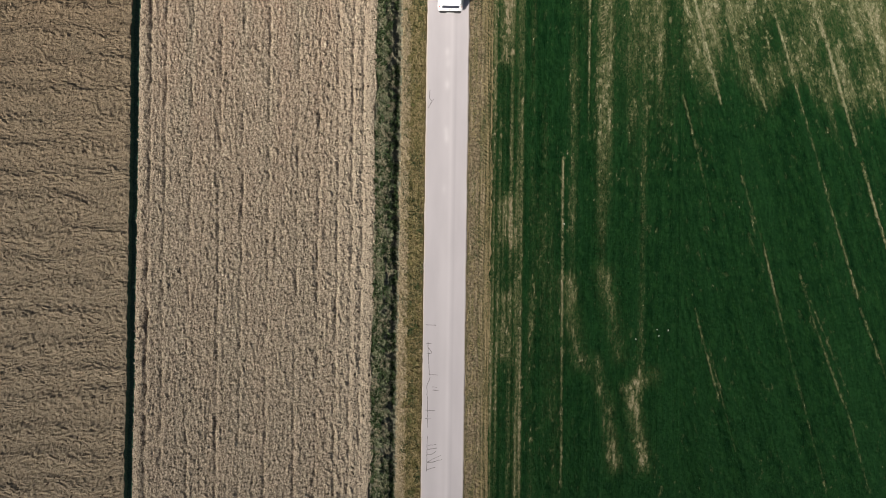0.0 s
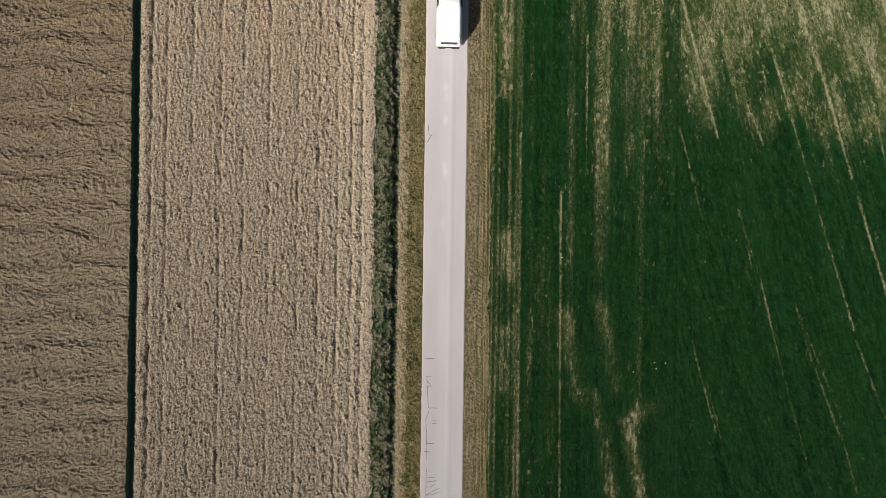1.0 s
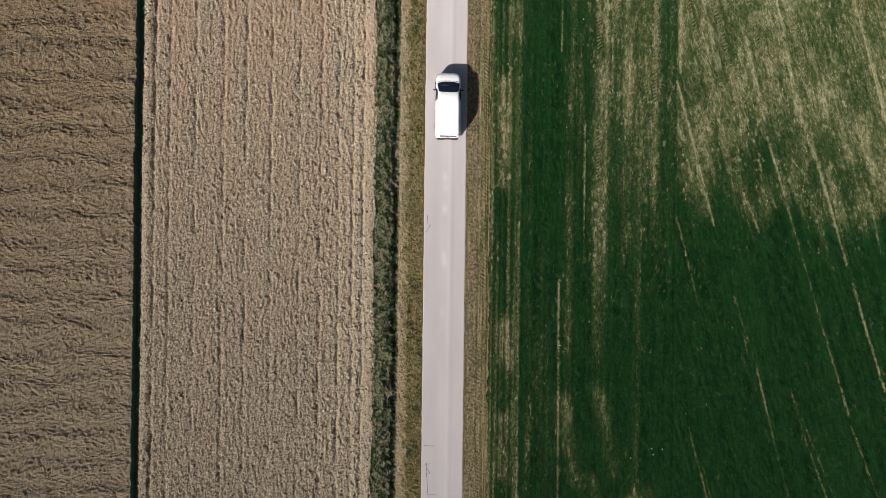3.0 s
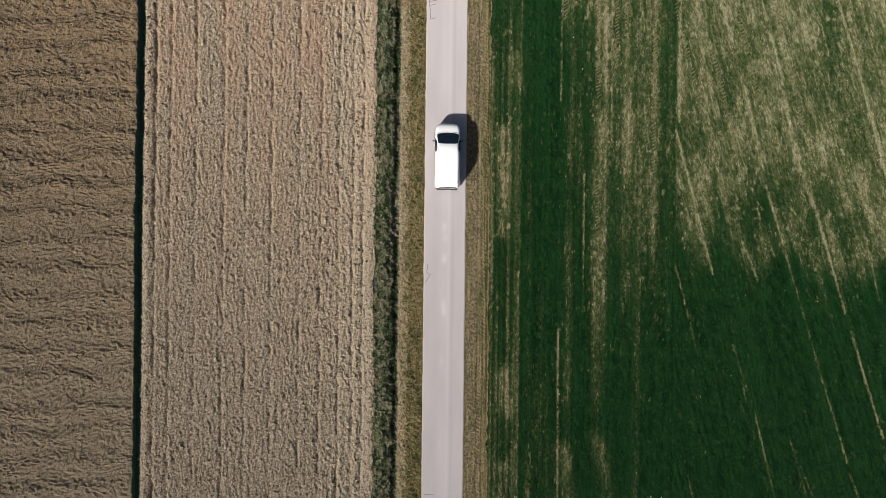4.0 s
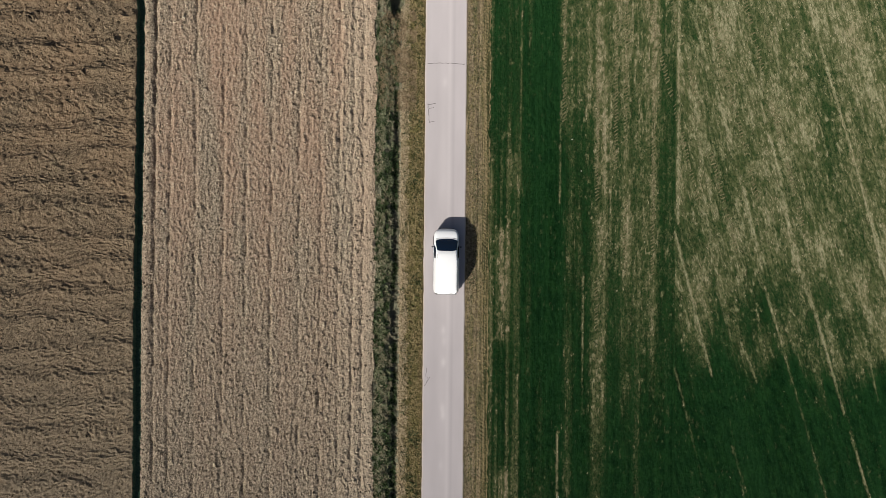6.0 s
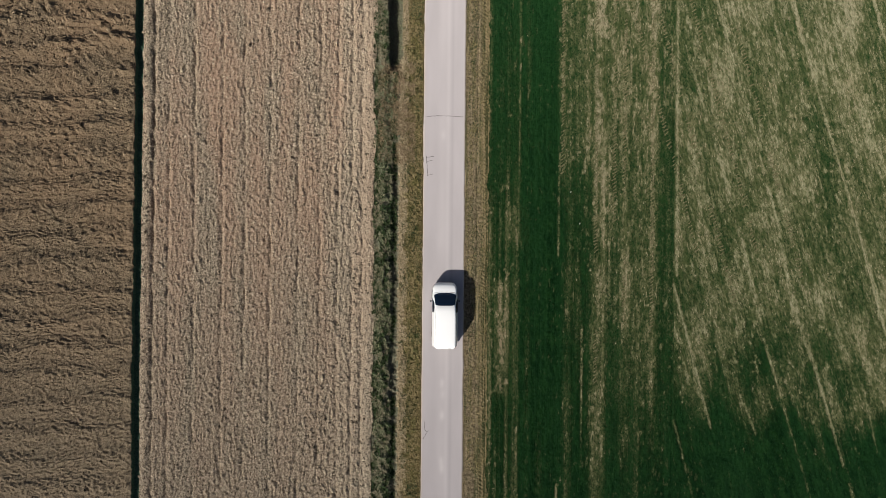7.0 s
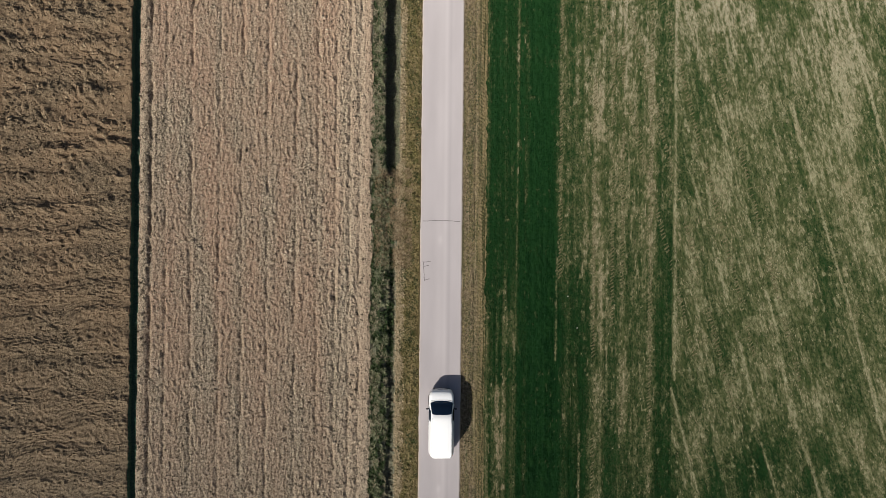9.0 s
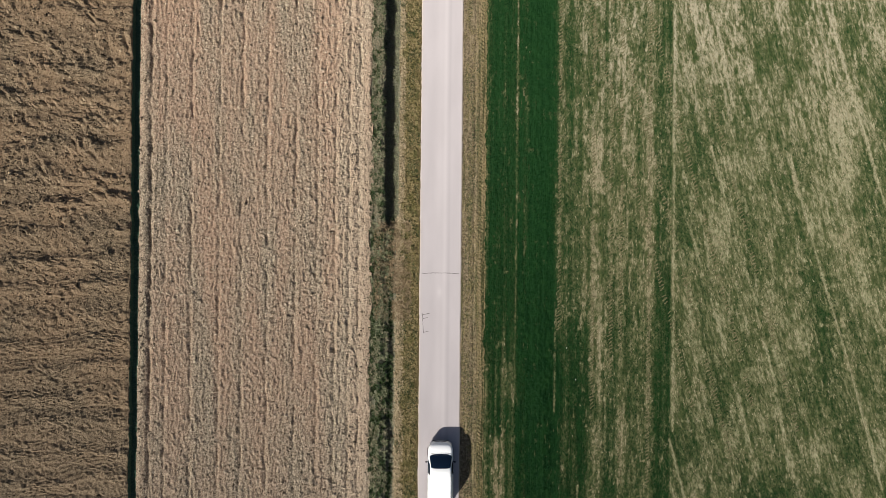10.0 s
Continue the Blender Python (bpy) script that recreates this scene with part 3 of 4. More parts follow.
sheet("grass_verge_west", axis(DITCH_EAST, VERGE_WEST + 0.05, 0.07), YS, verge_height, VERGE,
      "dry yellow-brown grass verge between ditch and road", "grass verge", edges=ditch_edge,
      masks={"straw": lambda x, y: bell(x + 0.3 * (vn(y / 1.1, 0 * y, 43) - 0.5), -3.3, 0.26) * (0.35 + 0.65 * vn(x / 0.3, y / 0.5, 44)),
             "roadside": lambda x, y: 0.8 * step(-2.05, -1.75, x + 0.3 * (vn(y / 1.5, 0 * y, 45) - 0.5))})
sheet("grass_verge_east", axis(1.57, 3.5, 0.07), YS, east_verge_height, EAST_VERGE,
      "trodden brown verge with a tractor tyre track", "grass verge", edges=crop_edge)
sheet("field_east", axis(3.5, FINE_X, 0.078, None, FAR), YS_EAST, crop_height, CROP_GROUND,
      "young green cereal field with pale thin-sown streaks", "crop field", edges=crop_edge, masks={"bare": bare_share, "dull": dull_share, "across": rows_across})


# ---- road ----
def road_edge(gx, gy):
    side = np.abs(gx) / 1.62
    wave = 0.035 * (vn(gy / 1.7, np.sign(gx), 91) - 0.5) + 0.03 * (vn(gy / 0.35, np.sign(gx), 92) - 0.5)
    return gx + np.sign(gx) * step(0.92, 1.0, side) * wave


def road_height(x, y):
    return 0.055 - 0.008 * x * x + 0.0 * y


def road_worn(x, y):
    seam = bell(x, 0.62, 0.11) * (0.55 + 0.4 * vn(y / 6, x * 0, 93))
    return np.clip(0.42 * seam + 0.10 * bell(x, -0.75, 0.4) + 0.12 * bell(x, 1.0, 0.2) * vn(y / 4, x * 0, 94), 0, 1)


def road_pale(x, y):
    pale = 0.20 * bell(x, 0.3, 0.12) + 0.15 * bell(x, -0.15, 0.3) * vn(y / 3, x * 0, 95)
    for cy, s in ((15.5, 0.7), (14.66, 0.5), (13.0, 0.8), (9.47, 0.6), (8.9, 0.7), (34.8, 0.45), (5.0, 0.3)):
        pale = pale + 0.6 * s * bell(x, -0.05 + 0.1 * math.sin(cy), 0.17) * bell(y, cy, 0.35)
    return np.clip(pale, 0, 1)


def road_sandy(x, y):
    return np.clip(0.75 * step(1.48, 1.62, np.abs(x)) * (0.4 + 0.8 * vn(x / 0.2, y / 0.6, 96)), 0, 1)


road = sheet("road", axis(-1.62, 1.62, 0.108), axis(FINE_Y0, FINE_Y1, 0.14, -FAR, FAR), road_height, ASPHALT,
             "narrow pale asphalt farm road with sealed cracks", "road", edges=road_edge,
             masks={"worn": road_worn, "pale": road_pale, "sandy": road_sandy}, smooth=True)


def crack(points, width=0.045):
    """A thin wandering bead of sealant on the road."""
    fine = []
    for (x0, y0), (x1, y1) in zip(points, points[1:]):
        n = max(2, int(math.hypot(x1 - x0, y1 - y0) / 0.12))
        fine += [(x0 + (x1 - x0) * i / n, y0 + (y1 - y0) * i / n) for i in range(n)]
    fine.append(points[-1])
    bm = bmesh.new()
    ring = []
    for i, (x, y) in enumerate(fine):
        ax, ay = fine[max(0, i - 1)]
        bx, by = fine[min(len(fine) - 1, i + 1)]
        d = math.hypot(bx - ax, by - ay)
        nx, ny = -(by - ay) / d, (bx - ax) / d
        j = random.uniform(-0.018, 0.018)
        w = width * random.uniform(0.35, 0.6)
        z = 0.055 - 0.008 * x * x
        ring.append([bm.verts.new((x + nx * (j + s * w), y + ny * (j + s * w), z + h)) for s, h in ((-1, -0.01), (-0.7, 0.006), (0.7, 0.006), (1, -0.01))])
    for a, b in zip(ring, ring[1:]):
        for k in range(3):
            bm.faces.new((a[k], a[k + 1], b[k + 1], b[k]))
    return part("crack", bm, SEALANT, road, "dark sealed crack")


CRACKS_SOUTH = [
    [(-1.38, -5.31), (-0.65, -5.34)], [(-1.22, -6.6), (-1.2, -7.24), (-1.1, -8.6), (-1.07, -9.08), (-0.42, -9.12)],
    [(-1.35, -6.75), (-0.92, -6.70)], [(-1.2, -7.0), (-0.9, -7.45), (-1.3, -7.5)], [(-1.02, -9.3), (-1.25, -9.9), (-1.22, -10.66)],
    [(-0.84, -10.02), (-0.5, -10.05)], [(-0.8, -10.25), (-0.36, -10.27)], [(-1.2, -10.7), (-1.16, -12.0), (-1.14, -13.1)],
    [(-1.37, -11.78), (-0.6, -11.82)], [(-1.36, -12.42), (-0.93, -12.42)],
]
CRACKS_COMB = [
    [(-1.17, -13.75), (-1.18, -16.4)], [(-1.15, -14.43), (-0.48, -14.38)], [(-1.15, -14.77), (-0.39, -14.64)],
    [(-1.15, -15.11), (-0.8, -15.1), (-0.51, -14.9)], [(-1.15, -15.71), (-0.6, -15.4), (-0.12, -15.2)],
    [(-1.15, -15.75), (-0.7, -15.7), (-0.03, -15.49)], [(-1.15, -16.27), (-0.54, -16.09)],
]
CRACKS_NORTH = [
    [(-1.32, 12.55), (-1.36, 11.91), (-1.14, 11.69), (-1.48, 11.17)], [(-1.14, 11.69), (-1.05, 11.85)],
    [(-1.40, 33.16), (-1.33, 32.4), (-1.26, 31.6)], [(-1.4, 33.03), (-0.79, 33.13)], [(-1.3, 32.73), (-0.92, 32.82)],
    [(-1.3, 31.67), (-0.86, 31.78)], [(-1.45, 36.25), (-0.5, 36.3), (0.4, 36.3), (1.45, 36.24)],
]
for line in CRACKS_SOUTH + CRACKS_COMB + CRACKS_NORTH:
    crack(line)


# ---- plants and clods ----
PALE_WEED = leaf_material("grey_green_weed", (0.085, 0.105, 0.055), (0.250, 0.250, 0.165), (0.140, 0.150, 0.085))
PALE_STRAW = leaf_material("pale_dead_grass", (0.28, 0.22, 0.135), (0.52, 0.43, 0.30), (0.34, 0.27, 0.17))

def scatter(x0, x1, per_m2, y0=FINE_Y0 + 1, y1=FINE_Y1 - 1):
    n = int((x1 - x0) * (y1 - y0) * per_m2)
    return RNG.uniform(x0, x1, n), RNG.uniform(y0, y1, n)


def kept(keep, *arrays):
    return [a[keep] for a in arrays]


x, y = scatter(-36.0, -23.85, 36)
coarse = 0.75 + 0.55 * step(20, 45, y) * vn(x / 1.2, y / 0.8, 109) * 1.6
clods("soil_clods", x, y, west_height(x, y) + 0.012, (RNG.gamma(4.0, 0.0140, len(x)) * coarse).clip(0.03, 0.20), CLOD_WEST,
      "loose brown clods lying on the ploughed field")
x, y = scatter(-23.15, -5.55, 42)
x, y = kept((x < -6.4) | (RNG.uniform(0, 1, len(x)) < 0.75), x, y)
coarse = 0.85 + 0.15 * step(-13, -7, x) + 0.15 * step(0.55, 0.9, vn(x / 0.6, y / 1.3, 110))
clods("soil_clods", x, y, mid_height(x, y) + 0.012, (RNG.gamma(5.0, 0.0105, len(x)) * coarse).clip(0.03, 0.13), CLOD_MID,
      "loose pale clods lying on the tilled field")

def open_trench(x, y):
    """False over the bare trench floor north of the crossing."""
    return (y < 40.6) | (x < -4.42) | (x > -3.26)


# ditch: green and dead weeds on the bank, in the trench and over the crossing
x, y = scatter(-5.45, -3.7, 75)
x, y = kept((vn(x / 0.5, y / 0.7, 101) + 0.25 * bell(x, -4.9, 0.5) > 0.42 + 0.14 * step(39, 41, y)) & open_trench(x, y), x, y)
tufts("weeds", x, y, ditch_height(x, y), 7, 0.21, 0.055, 42, WEED, "dark green weeds growing in the ditch", "weeds")
x, y = scatter(-5.35, -4.0, 75)
x, y = kept((vn(x / 0.30, y / 0.42, 111) > 0.58) & open_trench(x, y), x, y)
tufts("pale_weeds", x, y, ditch_height(x, y) + 0.07, 8, 0.13, 0.085, 28, PALE_WEED, "greyish green weed clumps growing in the ditch", "weeds")
x, y = scatter(-5.4, -4.05, 60)
x, y = kept((vn(x / 0.35, y / 0.5, 102) > 0.52 - 0.24 * step(39, 41, y)) & open_trench(x, y), x, y)
tufts("dead_weeds", x, y, ditch_height(x, y) + 0.06, 8, 0.16, 0.055, 24, DEAD_WEED, "grey dead weed stalks on the ditch bank", "weeds")
RUST_GRASS = leaf_material("rusty_dead_grass", (0.19, 0.140, 0.085), (0.34, 0.260, 0.170), (0.15, 0.115, 0.065))
x, y = scatter(-5.1, -2.3, 190, 32.6, 40.3)
x, y = kept(vn(x / 0.5, y / 0.8, 112) > 0.30, x, y)
tufts("dry_grass", x, y, np.where(x < DITCH_EAST, ditch_height(x, y), verge_height(x, y)) + 0.02, 6, 0.16, 0.034, 34, RUST_GRASS, "rusty brown dead grass over the filled ditch crossing", "grass")

x, y = scatter(-4.45, -3.28, 30, 40.3, FINE_Y1 - 1)
tufts("low_weeds", x, y, ditch_height(x, y), 6, 0.12, 0.06, 30, PALE_WEED, "low greyish green growth on the trench floor", "weeds")

# verges
x, y = scatter(-3.55, -2.85, 150)
x, y = kept((vn(x / 0.3, y / 0.5, 108) > 0.3) & open_trench(x, y), x, y)
tufts("pale_straw", x, y, verge_height(x, y), 6, 0.16, 0.030, 35, PALE_STRAW, "pale pinkish dead grass along the ditch edge", "grass")
x, y = scatter(-3.0, -1.72, 130)
x, y = kept(vn(x / 0.5, y / 0.6, 103) > 0.3, x, y)
tufts("dry_grass", x, y, verge_height(x, y), 5, 0.16, 0.030, 45, DRY_GRASS, "dry yellowish grass on the road verge", "grass")
x, y = scatter(-3.3, -1.72, 55)
x, y = kept(vn(x / 0.6, y / 1.2, 104) > 0.56, x, y)
tufts("green_grass", x, y, verge_height(x, y), 5, 0.15, 0.034, 45, WEED, "olive green grass on the road verge", "grass")
x, y = scatter(1.72, 3.5, 85)
x, y = kept(vn(x / 0.4, y / 0.9, 105) > 0.42, x, y)
tufts("dry_grass", x, y, east_verge_height(x, y), 4, 0.09, 0.024, 34, DRY_GRASS, "short dry grass on the trodden verge", "grass")
x, y = scatter(1.9, 3.6, 60)
x, y = kept(vn(x / 0.3, y / 1.5, 106) > 0.56, x, y)
tufts("green_grass", x, y, east_verge_height(x, y), 4, 0.09, 0.026, 36, WEED, "short green grass on the trodden verge", "grass")


# cereal plants in drill rows, and straw where they failed
def drill(x0, x1, pitch, gap):
    us = np.arange(x0, x1, pitch)
    vs = np.arange(FINE_Y0 + 1, FINE_Y1 - 1, gap)
    gu, gv = np.meshgrid(us, vs)
    gu = gu.ravel() + RNG.normal(0, 0.014, gu.size)
    return gu, gv.ravel() + RNG.uniform(-gap, gap, gv.size)


ux, uy = drill(3.55, SLANT_X - 0.1, 0.15, 0.10)
sx, sy = drill(SLANT_X - 12.0, FINE_X + 18.0, 0.16, 0.10)
sl = 0.27
sx = sx - (sy - 20.0) * sl
sx, sy = kept((sx > SLANT_X) & (sx < FINE_X - 0.8), sx, sy)
x, y = np.concatenate([ux, sx]), np.concatenate([uy, sy])
share = bare_share(x, y)
pick = RNG.uniform(0, 1, len(x))
grown = pick > 0.20 + 0.75 * step(0.15, 0.9, share)
thin = dull_share(x, y) > RNG.uniform(0.15, 0.75, len(x))
cx, cy = kept(grown & thin, x, y)
tufts("cereal_plants", cx, cy, crop_height(cx, cy), 3, 0.12, 0.030, 32, CROP_THIN, "thin yellowish green cereal plants on poor ground", "crop")
cx, cy = kept(grown & ~thin, x, y)
tufts("cereal_plants", cx, cy, crop_height(cx, cy), 3, 0.13, 0.034, 32, CROP, "young dark green cereal plants in drill rows", "crop")
tx, ty = kept((pick < 0.45) & (RNG.uniform(0, 1, len(x)) < 0.7 * step(0.20, 0.9, share)), x, y)
tufts("straw", tx, ty, crop_height(tx, ty) + 0.03, 3, 0.10, 0.040, 12, STRAW, "pale straw and stubble on thin ground", "straw", 0.35)


TREAD_SOIL = soil_material("pressed_soil", (0.070, 0.072, 0.034), (0.215, 0.195, 0.115), (0.130, 0.116, 0.062))


def tread_marks(name, columns, label):
    """Slanting lug prints of tractor tyres, pressed up between the lugs."""
    xs, ys = [], []
    for c, y0, y1 in columns:
        v = np.arange(y0, y1, 0.27)
        xs.append(c + RNG.normal(0, 0.02, len(v)) - (v - 20.0) * (0.27 if c > SLANT_X else 0.0))
        ys.append(v)
    x, y = np.concatenate(xs), np.concatenate(ys)
    keep = (RNG.uniform(0, 1, len(x)) < 0.9) & (vn(x / 0.5, y / 3.5, 107) > 0.30) & (x < FINE_X - 1) & (x > 3)
    x, y = kept(keep, x, y)
    n = len(x)
    box = np.array([(-1, -1, -1), (1, -1, -1), (1, 1, -1), (-1, 1, -1), (-0.8, -0.5, 1), (0.8, -0.5, 1), (0.8, 0.5, 1), (-0.8, 0.5, 1)], float)
    quads = np.array([(4, 5, 6, 7), (0, 1, 5, 4), (1, 2, 6, 5), (2, 3, 7, 6), (3, 0, 4, 7)])
    v = box[None] * np.array([0.19, 0.055, 0.022]) * RNG.uniform(0.7, 1.2, (n, 1, 3)) + RNG.normal(0, 0.008, (n, 8, 3))
    a = RNG.normal(0.62, 0.12, n)
    ca, sa = np.cos(a)[:, None], np.sin(a)[:, None]
    v = np.stack([v[..., 0] * ca - v[..., 1] * sa, v[..., 0] * sa + v[..., 1] * ca, v[..., 2]], -1)
    v = v + np.stack([x, y, crop_height(x, y) + 0.02], -1)[:, None]
    me = raw_mesh(name, v.reshape(-1, 3), (quads[None] + 8 * np.arange(n)[:, None, None]).reshape(-1, 4), TREAD_SOIL)
    return tagged(new(name, me), label, "tyre tracks", kind="stuff")


tread_marks("tyre_tracks", [(9.3, 32, 60), (11.95, 14, 60), (14.2, 20, 60), (16.4, 20, 60), (21.6, 26, 60), (23.6, 22, 60), (26.4, 22, 60), (29.5, 24, 60), (13.4, 28, 60)],
            "tractor tyre lug prints in the crop soil")


# ---- stones ----
def stone_thing(x, y, z, size, seed):
    """A lump of stone with flattened, uneven sides."""
    bm = bmesh.new()
    bmesh.ops.create_icosphere(bm, subdivisions=3, radius=1.0)
    shift = Vector((seed * 3.1, seed * 1.7, 0))
    for v in bm.verts:
        k = 1 + 0.28 * (noise.noise(v.co * 1.4 + shift) + 0.4 * noise.noise(v.co * 3.5 + shift))
        v.co = Vector((v.co.x * size * 0.75 * k, v.co.y * size * k, v.co.z * size * 0.5 * k))
    me = bpy.data.meshes.new("stone")
    bm.to_mesh(me)
    bm.free()
    me.materials.append(STONE)
    ob = new("stone", me)
    ob.matrix_world = pose(x, y, z, 0, 0, 25 + 47 * seed)
    return ob


tagged(stone_thing(-4.76, -13.9, 0.17, 0.22, 0), "large pale rounded stone lying among ditch weeds", "stone")
for i, (sx0, sy0) in enumerate([(16.38, -5.5), (16.52, -5.98), (17.23, -5.54), (14.73, -6.25), (9.09, 2.51), (9.94, 30.5), (10.68, 28.02)]):
    sz0 = float(crop_height(np.array([sx0]), np.array([sy0]))[0])
    tagged(stone_thing(sx0, sy0, sz0 + 0.03, 0.06, i + 1), "small pale stone lying in the green cereal field", "stone", "stones in the crop")


# ---- van ----
# stations from the tail to the nose: y, half width, sill height, roof height
GREY_LENS = plain_material("grey_trim", (0.30, 0.30, 0.31), 0.4)
STATIONS = np.array([
    (-2.53, 0.60, 0.52, 1.55), (-2.50, 0.79, 0.40, 1.79), (-2.42, 0.885, 0.33, 1.905), (-2.25, 0.935, 0.30, 1.945),
    (-1.6, 0.95, 0.29, 1.965), (-0.4, 0.95, 0.29, 1.97), (0.40, 0.95, 0.29, 1.945), (0.73, 0.948, 0.29, 1.875),
    (1.22, 0.94, 0.29, 1.585), (1.72, 0.925, 0.29, 1.245), (2.05, 0.905, 0.30, 1.185), (2.28, 0.835, 0.33, 1.115),
    (2.43, 0.71, 0.38, 1.015), (2.53, 0.51, 0.45, 0.84), (2.56, 0.30, 0.52, 0.70),
])


def hermite(keys, values, at):
    """Smooth curve through the values, with no overshoot."""
    d = np.diff(values, axis=0) / np.diff(keys)[:, None]
    m = np.zeros_like(values)
    m[1:-1] = np.where(d[:-1] * d[1:] > 0, 2 * d[:-1] * d[1:] / (d[:-1] + d[1:] + 1e-12), 0)
    m[0], m[-1] = d[0], d[-1]
    i = np.clip(np.searchsorted(keys, at, side="right") - 1, 0, len(keys) - 2)
    h = (keys[i + 1] - keys[i])[:, None]
    t = ((at - keys[i]) / (keys[i + 1] - keys[i]))[:, None]
    return ((2 * t ** 3 - 3 * t ** 2 + 1) * values[i] + (t ** 3 - 2 * t ** 2 + t) * h * m[i]
            + (3 * t ** 2 - 2 * t ** 3) * values[i + 1] + (t ** 3 - t ** 2) * h * m[i + 1])


def van_section(y):
    """Right half of the section at y, from the middle of the roof down to the middle of the floor."""
    w, zb, zt = hermite(STATIONS[:, 0], STATIONS[:, 1:], np.array([y]))[0]
    belt = min(1.08, zb + 0.75 * (zt - zb))
    lean = 0.135 * max(0.0, zt - belt) / 0.87 * (1 + 0.5 * float(step(-0.2, 1.0, y)))
    top = w - lean
    return np.array([(0, zt + 0.022), (0.45 * top, zt + 0.016), (top - 0.16, zt - 0.004), (top - 0.055, zt - 0.035), (top - 0.012, zt - 0.10),
                     (w - lean * 0.5, (zt - 0.1 + belt) / 2), (w, belt), (w + 0.004, belt - 0.2 * (belt - zb)), (w, zb + 0.25 * (belt - zb)),
                     (w * 0.985, zb + 0.03), (w * 0.93, zb), (0, zb)])


SECTION_KEYS = np.array([0, 0.12, 0.22, 0.27, 0.32, 0.42, 0.54, 0.62, 0.74, 0.86, 0.90, 1.0])


def van_point(y, s):
    """A point of the shell: y along it, s from the roof's middle (0) to the floor's middle (1); negative s is the left side."""
    p = hermite(SECTION_KEYS, van_section(y), np.array([abs(s)]))[0]
    return Vector((math.copysign(p[0], s), y, p[1]))


def van_patch(ys, s0, s1, n, lift, inset=lambda y, k: 0.0):
    """A piece of the shell, lifted off it, between the side positions s0 and s1."""
    bm = bmesh.new()
    grid = []
    for y in ys:
        row = []
        for k in range(n + 1):
            f = k / n
            yy = y + inset(y, f)
            s = s0 + (s1 - s0) * f
            p = van_point(yy, s)
            a = van_point(yy + 0.02, s) - van_point(yy - 0.02, s)
            b = van_point(yy, s + 0.01) - van_point(yy, s - 0.01)
            nrm = a.cross(b).normalized()
            if nrm.dot(p - Vector((0, yy * 0.9, 0.9))) < 0:
                nrm = -nrm
            row.append(bm.verts.new(p + nrm * lift))
        grid.append(row)
    for r0, r1 in zip(grid, grid[1:]):
        for k in range(n):
            bm.faces.new((r0[k], r0[k + 1], r1[k + 1], r1[k]))
    return bm


def box_bm(cx, cy, cz, sx, sy, sz, bevel=0.02, segments=2):
    bm = bmesh.new()
    bmesh.ops.create_cube(bm, size=1.0)
    for v in bm.verts:
        v.co = Vector((cx + v.co.x * sx, cy + v.co.y * sy, cz + v.co.z * sz))
    bmesh.ops.bevel(bm, geom=list(bm.edges), offset=bevel, segments=segments, affect="EDGES")
    return bm


def ring_bm(profile, steps=40):
    """Turns a profile of (distance along the axle, radius) round the x axis."""
    bm = bmesh.new()
    rings = []
    for i in range(steps):
        a = 2 * math.pi * i / steps
        rings.append([bm.verts.new((p, r * math.cos(a), r * math.sin(a))) for p, r in profile])
    for i in range(steps):
        a, b = rings[i], rings[(i + 1) % steps]
        for k in range(len(profile) - 1):
            bm.faces.new((a[k], a[k + 1], b[k + 1], b[k]))
    return bm


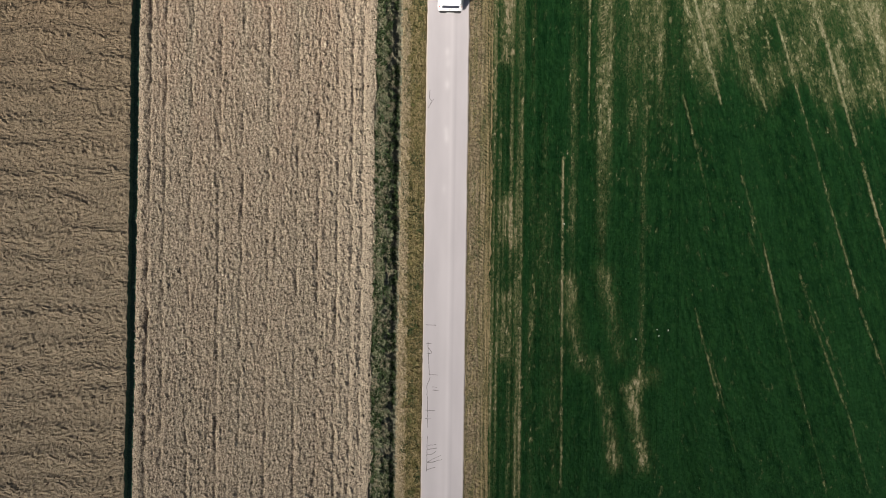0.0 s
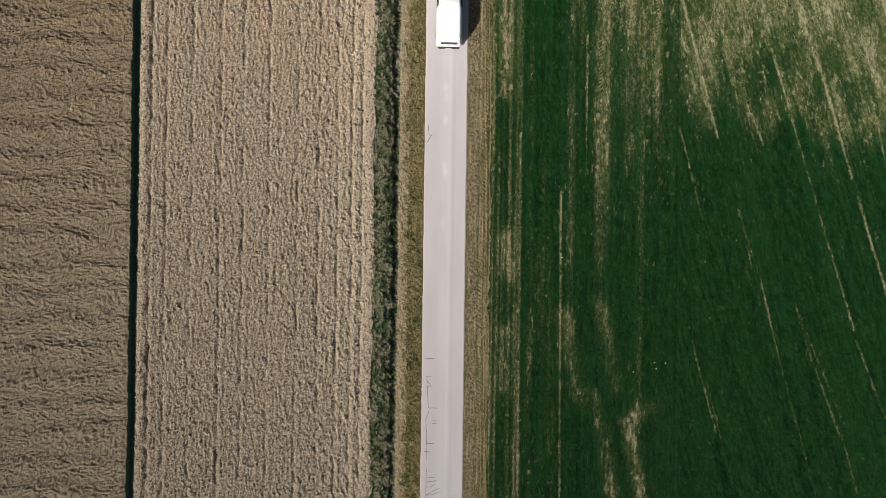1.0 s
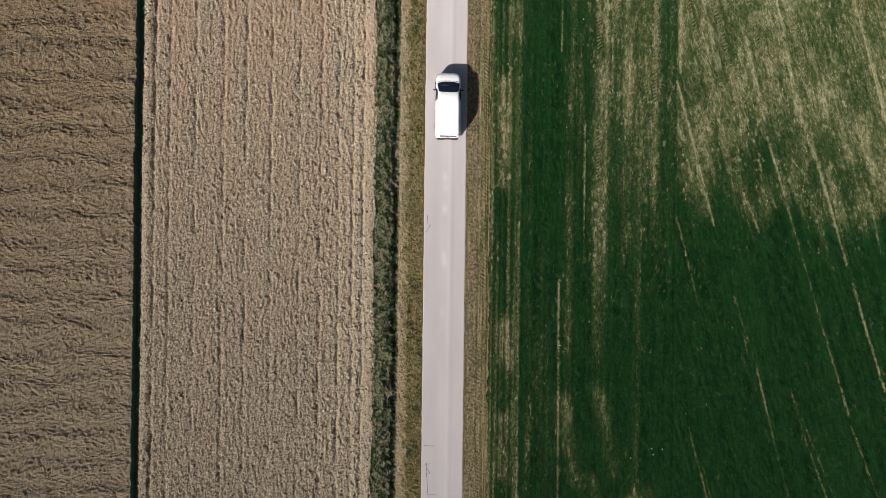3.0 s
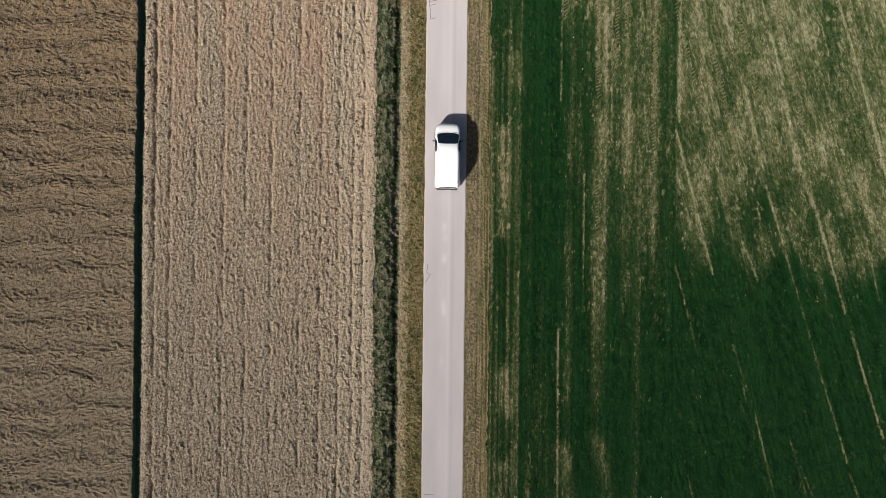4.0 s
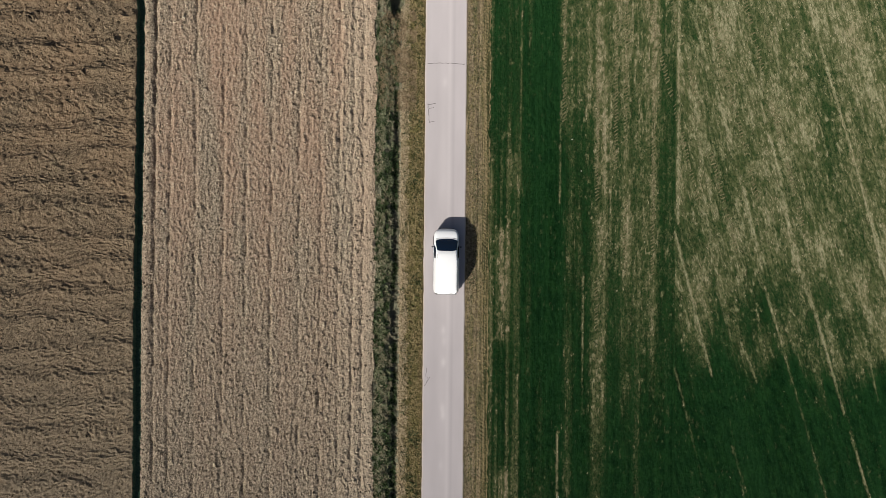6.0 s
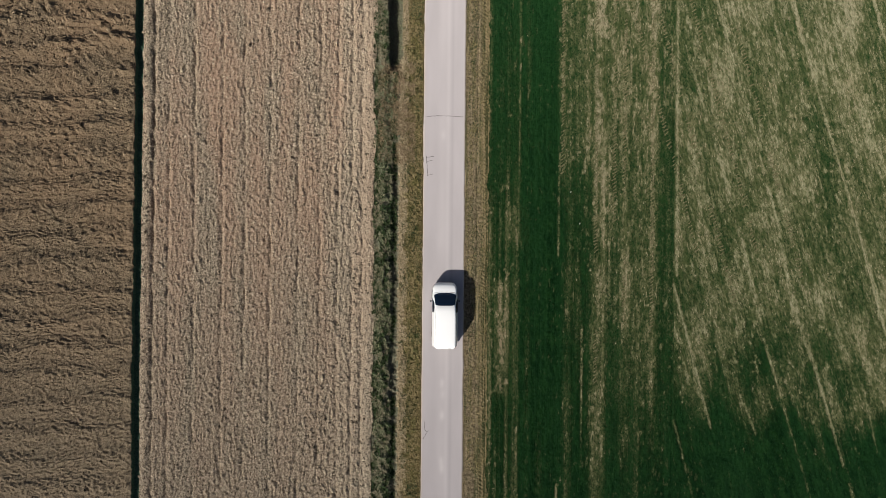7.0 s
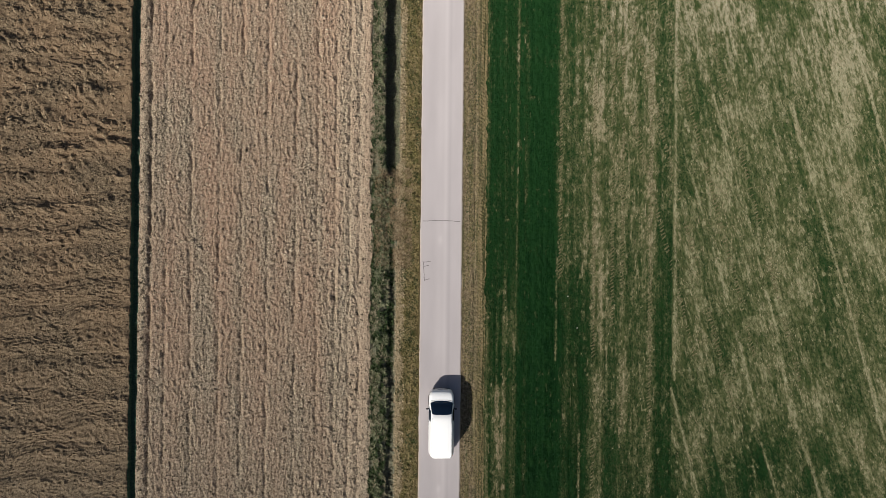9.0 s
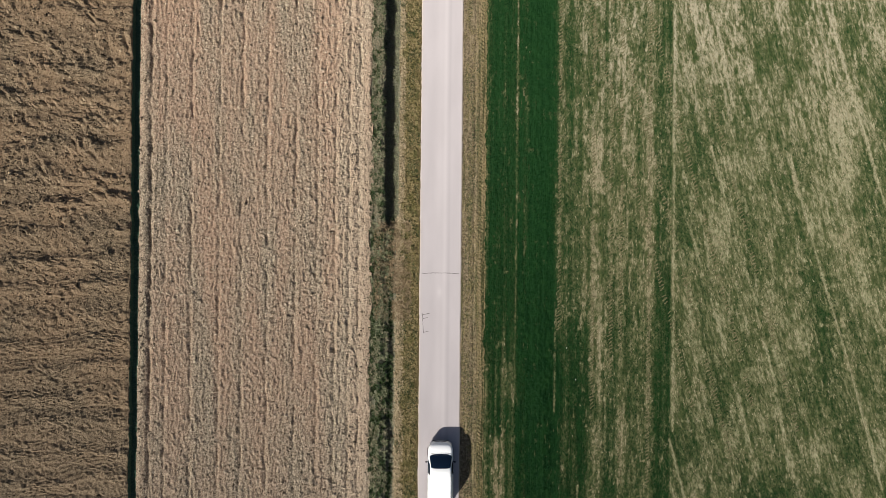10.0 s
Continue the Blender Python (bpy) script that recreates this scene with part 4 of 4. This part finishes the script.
def build_van(m):
    van = tagged(new("van"), "white panel van standing on the pale farm road", "van")
    bm = bmesh.new()
    ys = np.concatenate([np.linspace(-2.53, -2.3, 9), np.linspace(-2.1, 0.5, 14), np.linspace(0.6, 2.0, 18), np.linspace(2.05, 2.56, 14)])
    ss = np.concatenate([np.linspace(0, 0.2, 6), np.linspace(0.22, 0.36, 9), np.linspace(0.4, 0.84, 10), np.linspace(0.86, 1.0, 6)])
    half = len(ss)
    rings = []
    for yv in ys:
        right = [bm.verts.new(van_point(yv, s)) for s in ss]
        left = [bm.verts.new(van_point(yv, -s)) for s in ss[-2:0:-1]]
        rings.append(right + left)
    for a, b in zip(rings, rings[1:]):
        for k in range(len(a)):
            j = (k + 1) % len(a)
            bm.faces.new((a[k], a[j], b[j], b[k]))
    bm.faces.new(rings[0])
    bm.faces.new(rings[-1][::-1])
    body = part("body", bm, WHITE_PAINT, van, "glossy white van body", True)

    bow = lambda y, f: -0.19 * abs(2 * f - 1) ** 2.5 * step(0.9, 1.7, np.float64(y)) + 0.10 * abs(2 * f - 1) ** 5 * (1 - step(0.78, 1.1, np.float64(y)))
    part("windscreen", van_patch(np.linspace(0.785, 1.745, 14), -0.272, 0.272, 24, 0.006, bow), GLASS, van, "dark windscreen with reflected sky blue in its colour", True)
    for side in (1, -1):
        part("side_window", van_patch(np.linspace(0.25, 1.05, 10), side * 0.345, side * 0.515, 6, 0.006,
                                      lambda y, f: 0.30 * f * step(0.75, 1.05, np.float64(y))), GLASS, van, "dark cab door window", True)
        part("door_handle", box_bm(side * 0.962, 0.12, 0.98, 0.03, 0.18, 0.035, 0.008), BLACK_PLASTIC, body, "black door handle")
        part("side_moulding", box_bm(side * 0.953, -0.45, 0.62, 0.025, 2.3, 0.09, 0.01), BLACK_PLASTIC, body, "black side moulding")
        part("roof_channel", van_patch(np.linspace(-2.3, 0.55, 24), side * 0.246, side * 0.254, 1, 0.004), GREY_LENS, body, "thin grey roof gutter")
        mirror = part("mirror", box_bm(side * 1.055, 1.10, 1.17, 0.17, 0.10, 0.24, 0.035, 3), BLACK_PLASTIC, van, "black door mirror")
        part("mirror_glass", box_bm(side * 1.055, 1.046, 1.17, 0.13, 0.012, 0.19, 0.005), CLEAR_LENS, mirror)
        part("mirror_arm", box_bm(side * 0.96, 1.11, 1.10, 0.10, 0.06, 0.06, 0.015), BLACK_PLASTIC, mirror)
        part("headlight", van_patch(np.linspace(2.12, 2.44, 7), side * 0.44, side * 0.60, 5, 0.007), CLEAR_LENS, van, "clear headlight", True)
        part("tail_light", box_bm(side * 0.80, -2.455, 1.15, 0.09, 0.06, 0.50, 0.022), RED_LENS, van, "red upright tail light")
        for yw in (1.60, -1.42):
            part("wheel_arch", ring_bm([(side * 0.90, 0.30), (side * 0.958, 0.30), (side * 0.966, 0.37), (side * 0.955, 0.40)]), BLACK_PLASTIC, body).location = (0, yw, 0.34)
            wheel = new("wheel")
            wheel.parent = van
            wheel.location = (side * 0.86, yw, 0.335)
            part("tyre", ring_bm([(-0.10, 0.20), (-0.108, 0.29), (-0.085, 0.328), (0.085, 0.328), (0.108, 0.29), (0.10, 0.20)]), RUBBER, wheel, "black tyre", True)
            part("rim", ring_bm([(-0.09, 0.205), (side * 0.05, 0.20), (side * 0.075, 0.19), (side * 0.06, 0.10), (side * 0.085, 0.06), (side * 0.085, 0.002)]), ALLOY, wheel, "silver wheel rim", True)
    part("rear_window", box_bm(0, -2.535, 1.42, 1.22, 0.02, 0.46, 0.008), GLASS, van, "dark rear window")
    part("rear_bumper", box_bm(0, -2.565, 0.48, 1.62, 0.18, 0.22, 0.06, 3), BLACK_PLASTIC, van, "dark grey rear bumper")
    part("rear_spoiler", box_bm(0, -2.50, 1.845, 1.30, 0.10, 0.035, 0.016, 3), WHITE_PAINT, van, "white lip along the roof's rear edge")
    part("brake_light", box_bm(0.30, -2.47, 1.868, 0.30, 0.035, 0.014, 0.005), GREY_LENS, van, "small grey high brake light")
    part("number_plate", box_bm(0, -2.66, 0.52, 0.52, 0.012, 0.11, 0.003), PLATE, van)
    part("tailgate_handle", box_bm(0, -2.545, 1.02, 0.26, 0.03, 0.05, 0.01), BLACK_PLASTIC, van)
    part("grille", van_patch(np.linspace(2.535, 2.556, 3), -0.60, 0.60, 14, 0.008), BLACK_PLASTIC, van, "black front grille", True)
    part("front_bumper", box_bm(0, 2.47, 0.45, 1.30, 0.20, 0.16, 0.06, 3), BLACK_PLASTIC, van, "dark lower front bumper")
    part("bonnet_seam", van_patch(np.linspace(1.80, 1.817, 2), -0.30, 0.30, 16, 0.003, lambda y, f: -0.10 * (2 * f - 1) ** 2), BLACK_PLASTIC, body)
    for xw in (-0.28, 0.30):
        wiper = box_bm(0, 0, 0, 0.52, 0.018, 0.015, 0.004)
        for v in wiper.verts:
            q = v.co.copy()
            v.co = Vector((xw + q.x, 1.64 + q.y + 0.10 * q.x, 1.345 + q.z - 0.08 * q.x))
        part("wiper", wiper, BLACK_PLASTIC, van, "black windscreen wiper")
    part("cab_door", van_patch(np.linspace(0.12, 1.12, 12), 0.53, 0.83, 6, 0.005), WHITE_PAINT, van, "white cab door", True)
    part("cab_door", van_patch(np.linspace(0.12, 1.12, 12), -0.53, -0.83, 6, 0.005), WHITE_PAINT, van, "white cab door", True)
    part("sliding_door", van_patch(np.linspace(-1.02, 0.06, 12), 0.33, 0.83, 9, 0.005), WHITE_PAINT, van, "white sliding side door", True)
    part("fuel_flap", van_patch(np.linspace(-0.30, -0.12, 4), -0.60, -0.66, 3, 0.006), WHITE_PAINT, van, "", True)
    part("tailgate", box_bm(0, -2.528, 0.88, 1.16, 0.02, 0.52, 0.008), WHITE_PAINT, van, "white tailgate panel")
    van.matrix_world = m @ Matrix.Diagonal((1.025, 0.975, 1.0, 1.0))
    return van


build_van(pose(0.11, 20.90, 0.05))
